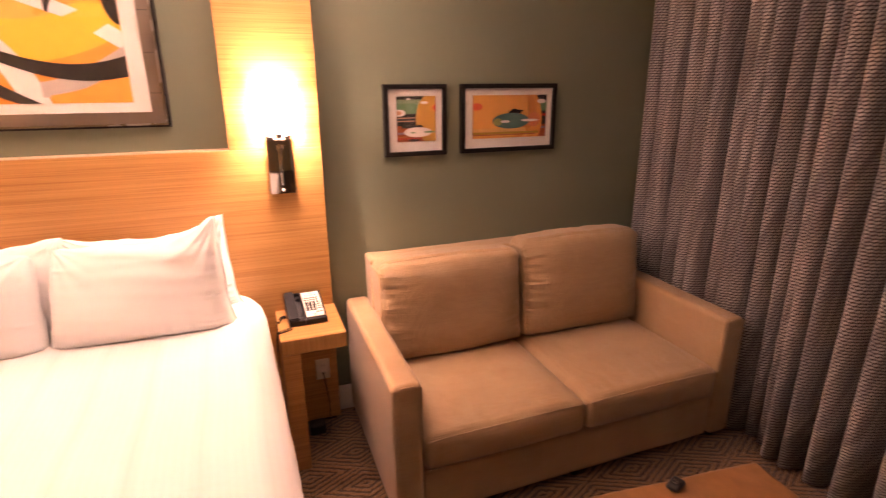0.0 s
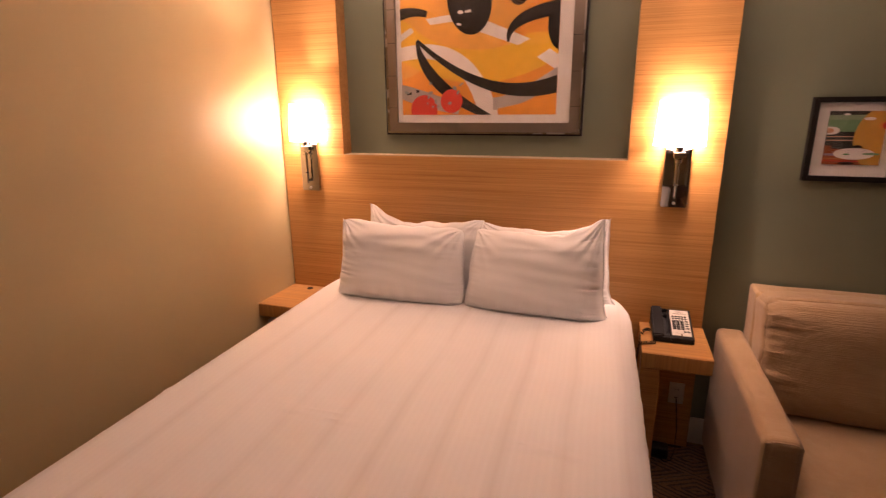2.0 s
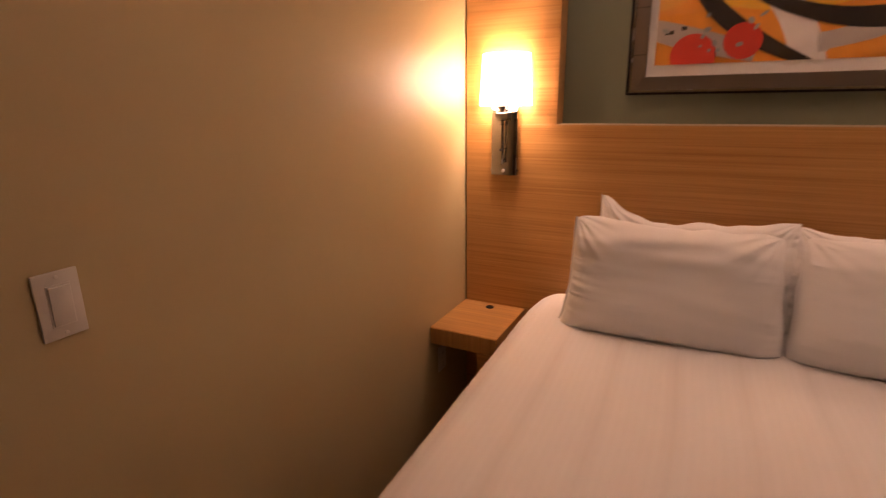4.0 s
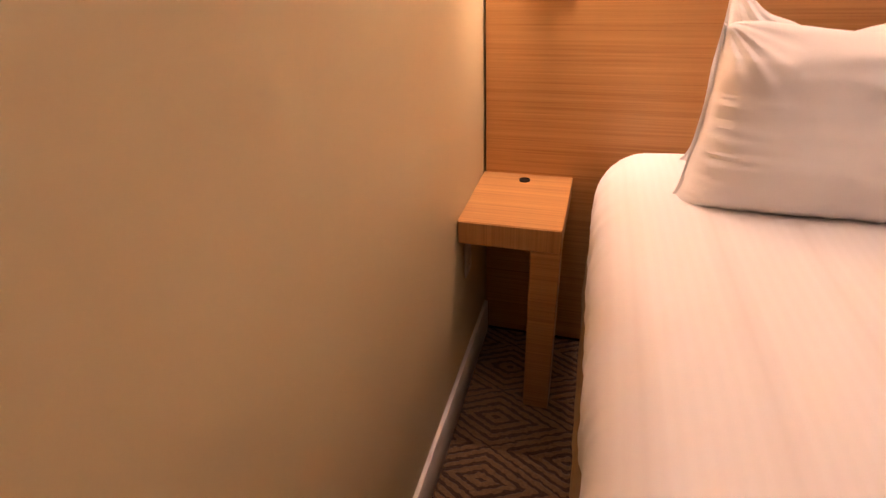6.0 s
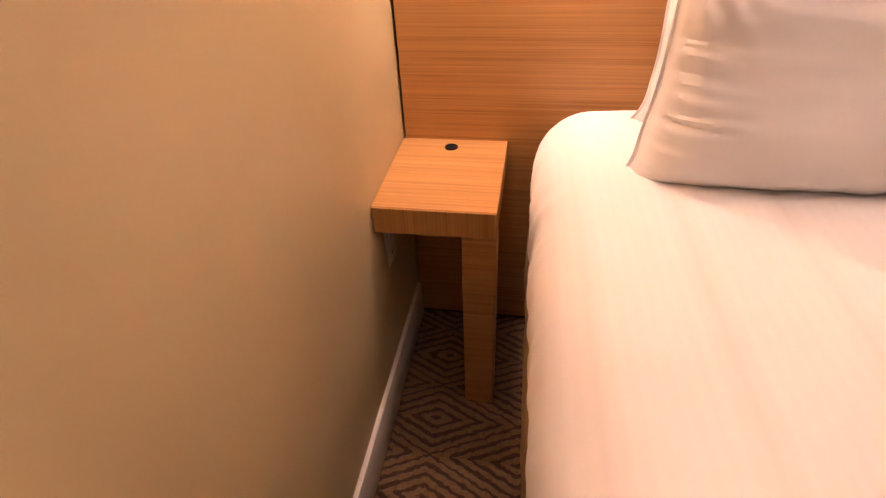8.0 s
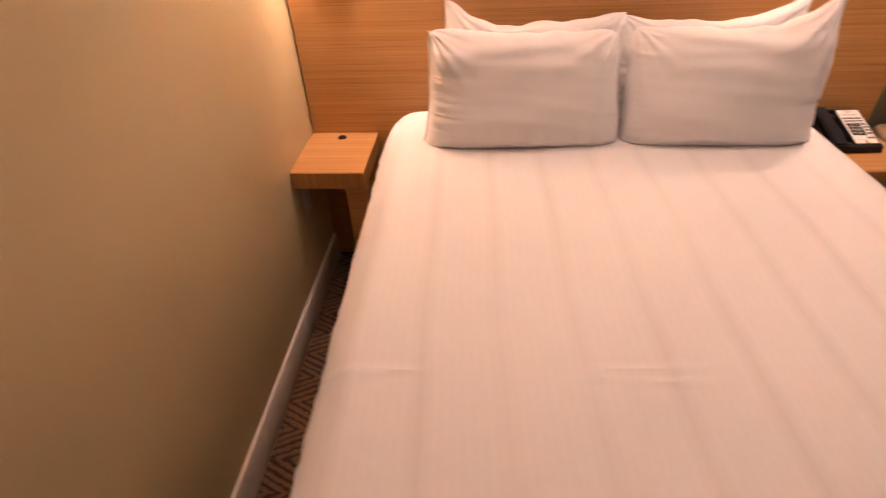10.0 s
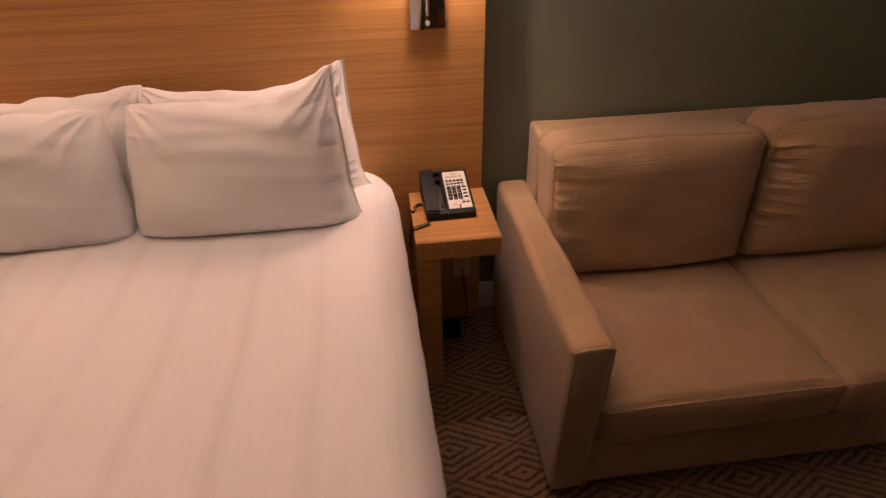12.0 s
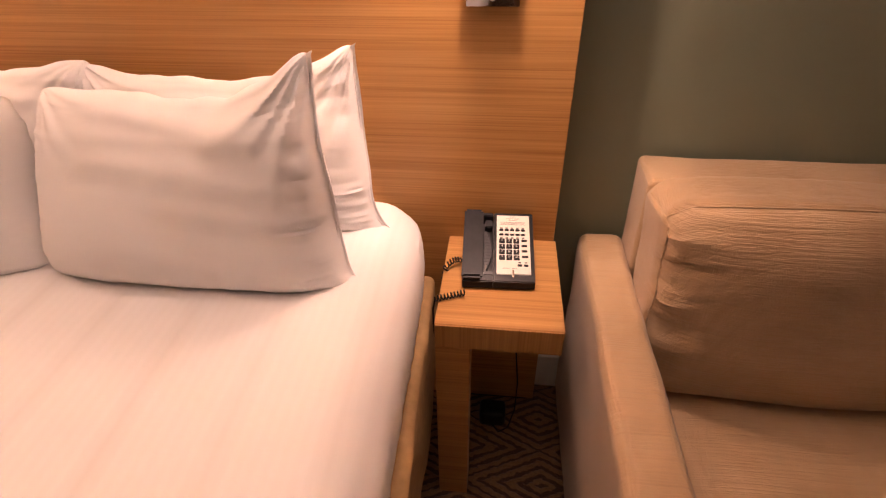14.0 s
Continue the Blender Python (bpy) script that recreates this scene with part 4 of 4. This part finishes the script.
small_picture(2.820, 3.350, "wide black-framed print with a teal oval on orange", (2.884, 3.298, 1.378, 1.586), (0.03, 0.028, 0.03), lambda w, h: [
    (RUST, bar(w, h, 0.0, 0.30, 0.8, 1.0)), (GREEN, bar(w, h, 0.62, 0.22, 0.85, 1.0)), (RED, bar(w, h, 0.50, 0.05, 0.85, 1.0)), ((0.25, 0.2, 0.26), bar(w, h, 0.2, 0.05, 0.85, 1.0)),
    (SKY_ORANGE, disc(w * 0.42, h * 0.42, w * 0.52, h * 1.05)),
    (SKY_ORANGE, bar(w, h, 0.0, 1.0, 0.0, 0.72)),
    ((0.76, 0.36, 0.08), disc(w * 0.34, h * 0.52, w * 0.46, h * 0.98)),
    ((0.62, 0.24, 0.05), sweep((w * 0.55, -h * 0.05), (w * 0.80, h * 0.5), (w * 0.72, h * 1.05), w * 0.05, w * 0.10, w * 0.05)),
    ((0.70, 0.40, 0.12), bar(w, h, 0.14, 0.09, 0.0, 0.72)), ((0.42, 0.25, 0.03), bar(w, h, 0.09, 0.055, 0.0, 0.90)), (RUST, bar(w, h, 0.065, 0.02, 0.0, 0.85)),
    ((0.68, 0.22, 0.08), disc(w * 0.82, h * 0.42, w * 0.10, h * 0.17)),
    ((0.72, 0.13, 0.05), disc(w * 0.05, h * 0.74, w * 0.075, h * 0.085)),
    (BLACK, disc(w * 0.56, h * 0.60, w * 0.09, h * 0.05)), (BLACK, disc(w * 0.61, h * 0.63, w * 0.06, h * 0.025)), (BLACK, disc(w * 0.55, h * 0.66, w * 0.04, h * 0.02)),
    (TEAL, disc(w * 0.51, h * 0.40, w * 0.25, h * 0.185)),
    ((0.34, 0.36, 0.12), disc(w * 0.33, h * 0.38, w * 0.06, h * 0.085)),
    (WHITE, disc(w * 0.43, h * 0.385, w * 0.065, h * 0.03)), (WHITE, disc(w * 0.76, h * 0.405, w * 0.12, h * 0.03)),
    (WHITE, disc(w * 0.92, h * 0.85, w * 0.06, h * 0.05)),
])


# ---- telephone ----
phone = thing("telephone", "black desk telephone with a cream keypad on the nightstand", "telephone", m=pose(1.994, -0.108, 0.640, 0, 0, 2))
PW, PD, FRONT_H, REAR_H = 0.081, 0.097, 0.024, 0.082


def slope(y):
    return FRONT_H + (REAR_H - FRONT_H) * (y + PD) / (2 * PD)


TILT_DEG = math.degrees(math.atan2(REAR_H - FRONT_H, 2 * PD))


def wedge(x0, x1, y0, y1, lift, drop, bevel=0.002):
    """A block that follows the telephone's sloping top."""
    b = box(x0, x1, y0, y1, 0, 1)
    for v in b.verts:
        v.co.z = slope(v.co.y) + (lift if v.co.z > 0.5 else -drop)
    bmesh.ops.bevel(b, geom=b.edges[:], offset=bevel, segments=2, affect="EDGES")
    return b


def sunk(x0, x1, y0, y1, under):
    """A block of the telephone's body, its top lying under the slope."""
    b = box(x0, x1, y0, y1, 0.0, 1)
    for v in b.verts:
        v.co.z = 0.002 if v.co.z < 0.5 else max(0.006, slope(v.co.y) - under)
    bmesh.ops.bevel(b, geom=b.edges[:], offset=0.002, segments=2, affect="EDGES")
    return b


base = sunk(-PW + 0.001, PW - 0.001, -PD + 0.001, PD - 0.001, 0.024)
for x0, x1, y0, y1 in ((-0.012, PW, -PD, PD), (-PW, -0.013, -PD, -PD + 0.018), (-PW, -0.013, PD - 0.010, PD)):
    join(base, sunk(x0, x1, y0, y1, 0.0))
part("body", base, BLACK_PLASTIC, phone)
for sx in (-1, 1):
    for sy in (-1, 1):
        part("foot", box(sx * 0.066 - 0.008, sx * 0.066 + 0.008, sy * 0.082 - 0.008, sy * 0.082 + 0.008, 0.0, 0.003), BLACK_PLASTIC, phone, "", False)
hand = wedge(-PW - 0.002, -PW + 0.044, -PD + 0.001, PD, 0.012, 0.002, 0.005)
part("handset", hand, BLACK_PLASTIC, phone, "black handset resting in its cradle")
rest = bmesh.new()
for k in range(13):
    y = -PD + 0.034 + 0.105 * k / 12
    bow = 0.012 * math.sin(math.pi * k / 12)
    join(rest, wedge(-PW + 0.047, -PW + 0.053 + bow, y, y + 0.0088, -0.010, 0.022, 0.0006))
part("cradle", rest, GREY_PLASTIC, phone, "bowed dark grey handset rest")
part("hook_switch", wedge(-PW + 0.048, -PW + 0.066, PD - 0.040, PD - 0.018, -0.004, 0.020, 0.002), BLACK_PLASTIC, phone)
part("cradle_lip", wedge(-PW + 0.046, -0.013, -PD + 0.019, -PD + 0.030, -0.003, 0.020, 0.002), GREY_PLASTIC, phone)
FX0, FX1, FY0, FY1 = -0.005, 0.072, -PD + 0.018, PD - 0.010
face = part("keypad_face", wedge(FX0, FX1, FY0, FY1, 0.0022, 0.001, 0.0008), FACE_PLATE, phone, "cream faceplate")
FW, FL = FX1 - FX0, FY1 - FY0


def on_face(u, v, lift):
    y = FY0 + v * FL
    return (FX0 + u * FW, y, slope(y) + 0.0022 + lift)


def key(u, v, kw, kl, material, name="key"):
    y = FY0 + v * FL
    b = wedge(FX0 + u * FW - kw / 2, FX0 + u * FW + kw / 2, y - kl / 2, y + kl / 2, 0.0052, -0.0016, 0.0009)
    return part(name, b, material, face)


def lettering(text, u, v, size, material, parent, lift=0.0033):
    data = bpy.data.curves.new("lettering", "FONT")
    data.body, data.size, data.align_x, data.align_y = text, size, "CENTER", "CENTER"
    data.materials.append(material)
    ob = new("lettering", data)
    ob.parent = parent
    ob.matrix_basis = Matrix.Translation(on_face(u, v, lift)) @ pose(0, 0, 0, TILT_DEG)
    return ob


PALE_INK = plain("pale_ink", (0.6, 0.57, 0.52), 0.6)
for r, row in enumerate(("123", "456", "789", "*0#")):
    for c, char in enumerate(row):
        u, v = 0.16 + 0.215 * c, 0.535 - 0.093 * r
        key(u, v, 0.0135, 0.0118, BLACK_PLASTIC)
        lettering(char, u, v, 0.0095, PALE_INK, face)
for r in range(2):
    for c in range(5):
        key(0.14 + 0.165 * c, 0.725 - 0.078 * r, 0.0100, 0.0045, BLACK_PLASTIC, "memory_key")
        part("icon", wedge(FX0 + (0.14 + 0.165 * c) * FW - 0.003, FX0 + (0.14 + 0.165 * c) * FW + 0.003, FY0 + (0.765 - 0.17 * r) * FL - 0.0022, FY0 + (0.765 - 0.17 * r) * FL + 0.0022, 0.0026, -0.0020, 0.0001), INK, face, "", False)
for r in range(3):
    key(0.83, 0.545 - 0.088 * r, 0.0130, 0.0048, BLACK_PLASTIC, "function_key")
key(0.84, 0.275, 0.0145, 0.0050, GREY_PLASTIC, "function_key")
for u in (0.68, 0.86):
    key(u, 0.135, 0.0105, 0.0045, BLACK_PLASTIC, "volume_key")
    part("lamp", wedge(FX0 + u * FW - 0.003, FX0 + u * FW + 0.003, FY0 + 0.185 * FL - 0.001, FY0 + 0.185 * FL + 0.001, 0.003, -0.002, 0.0002), BLACK_PLASTIC, face, "", False)
for k, (u0, u1, v) in enumerate(((0.40, 0.58, 0.972), (0.28, 0.70, 0.938), (0.36, 0.62, 0.912), (0.10, 0.88, 0.872), (0.14, 0.84, 0.852), (0.10, 0.88, 0.832), (0.18, 0.38, 0.09), (0.45, 0.60, 0.09))):
    part("printed_line", wedge(FX0 + u0 * FW, FX0 + u1 * FW, FY0 + v * FL - 0.0006, FY0 + v * FL + 0.0006, 0.0024, -0.0021, 0.00005), INK, face, "", False)
part("hook_clip", wedge(0.030, 0.0345, -PD + 0.008, -PD + 0.028, 0.005, -0.001, 0.001), CHROME, phone, "small bright clip")


def coil(a, b, sag, turns, radius, wire):
    """A coiled cord between two points."""
    pts_, n = [], turns * 10
    a, b = Vector(a), Vector(b)
    d = (b - a).normalized()
    side = d.cross(Vector((0, 0, 1))).normalized()
    up = side.cross(d)
    for k in range(n + 1):
        f = k / n
        p = a.lerp(b, f) - Vector((0, 0, sag * 4 * f * (1 - f)))
        t = 2 * math.pi * turns * f
        pts_.append(p + radius * (math.cos(t) * side + math.sin(t) * up))
    return tube(pts_, wire, 6)


cord = thing("phone_cord", "black coiled telephone cord trailing over the nightstand edge", "cord")
part("coil", coil((1.925, -0.232, 0.6495), (1.862, -0.258, 0.6485), 0.0, 9, 0.0060, 0.0019), BLACK_PLASTIC, cord)
part("coil", coil((1.908, -0.120, 0.652), (1.874, -0.145, 0.650), -0.010, 6, 0.0060, 0.0019), BLACK_PLASTIC, cord)
part("coil", coil((1.874, -0.145, 0.650), (1.858, -0.170, 0.52), 0.0, 9, 0.0058, 0.0019), BLACK_PLASTIC, cord)
part("wire", tube([(1.862, -0.258, 0.648), (1.857, -0.262, 0.62), (1.856, -0.25, 0.54), (1.857, -0.21, 0.46), (1.858, -0.18, 0.50), (1.858, -0.170, 0.52)], 0.0022, 6), BLACK_PLASTIC, cord)


# ---- switch and outlets ----
def plate(name, label, category, m, w, h):
    t = thing(name, label, category, m=m)
    part("cover_plate", box(-w / 2, w / 2, -0.006, 0.0, -h / 2, h / 2, 0.0025, 2), WHITE_PLASTIC, t)
    for s in (-1, 1):
        part("screw", cap(lathe([(0.003, 0), (0.003, 0.001), (0.002, 0.0016)], (0, 0, 0), 12)), TRIM, t).matrix_basis = pose(0, -0.006, s * h * 0.42, 90)
    return t


sw = plate("light_switch", "off-white rocker light switch on the beige wall", "switch", pose(0.0005, -1.536, 1.168, 0, 0, 90), 0.066, 0.108)
rocker = part("rocker", box(-0.0155, 0.0155, -0.0105, -0.0055, -0.0315, 0.0315, 0.0015, 2), WHITE_PLASTIC, sw, "pale rocker paddle")
rocker.rotation_euler = (radians(3), 0, 0)
part("rocker_frame", box(-0.018, 0.018, -0.0072, -0.0058, -0.034, 0.034, 0.0006, 1), TRIM, sw)


def outlet(m, label):
    t = plate("power_outlet", label, "outlet", m, 0.066, 0.108)
    for s in (-1, 1):
        sock = part("socket", box(-0.016, 0.016, -0.0082, -0.0055, s * 0.021 - 0.013, s * 0.021 + 0.013, 0.002, 2), WHITE_PLASTIC, t)
        for dx in (-0.006, 0.006):
            part("slot", box(dx - 0.001, dx + 0.001, -0.0086, -0.0080, s * 0.021 - 0.003, s * 0.021 + 0.005), BLACK_PLASTIC, sock, "", False)
    return t


outlet(pose(2.060, -0.0005, 0.302), "off-white power outlet on the headboard under the nightstand")
outlet(pose(0.0005, -0.235, 0.470, 0, 0, 90), "off-white power outlet on the beige wall under the nightstand")
adapter = thing("power_adapter", "black power adapter with a coiled lead on the carpet", "adapter", (2.005, -0.075, 0))
part("case", soft_box((0.040, 0.032, 0.030), 0.014, (6, 6, 6), lambda p, n, q: p + Vector((0, 0, 0.030))), BLACK_PLASTIC, adapter)
part("lead", tube([(0.055, 0.066, 0.285), (0.060, 0.055, 0.24), (0.072, 0.050, 0.12), (0.070, 0.030, 0.02), (0.05, -0.03, 0.004), (0.02, -0.05, 0.004), (0.0, -0.03, 0.015)], 0.0025, 6), BLACK_PLASTIC, adapter)
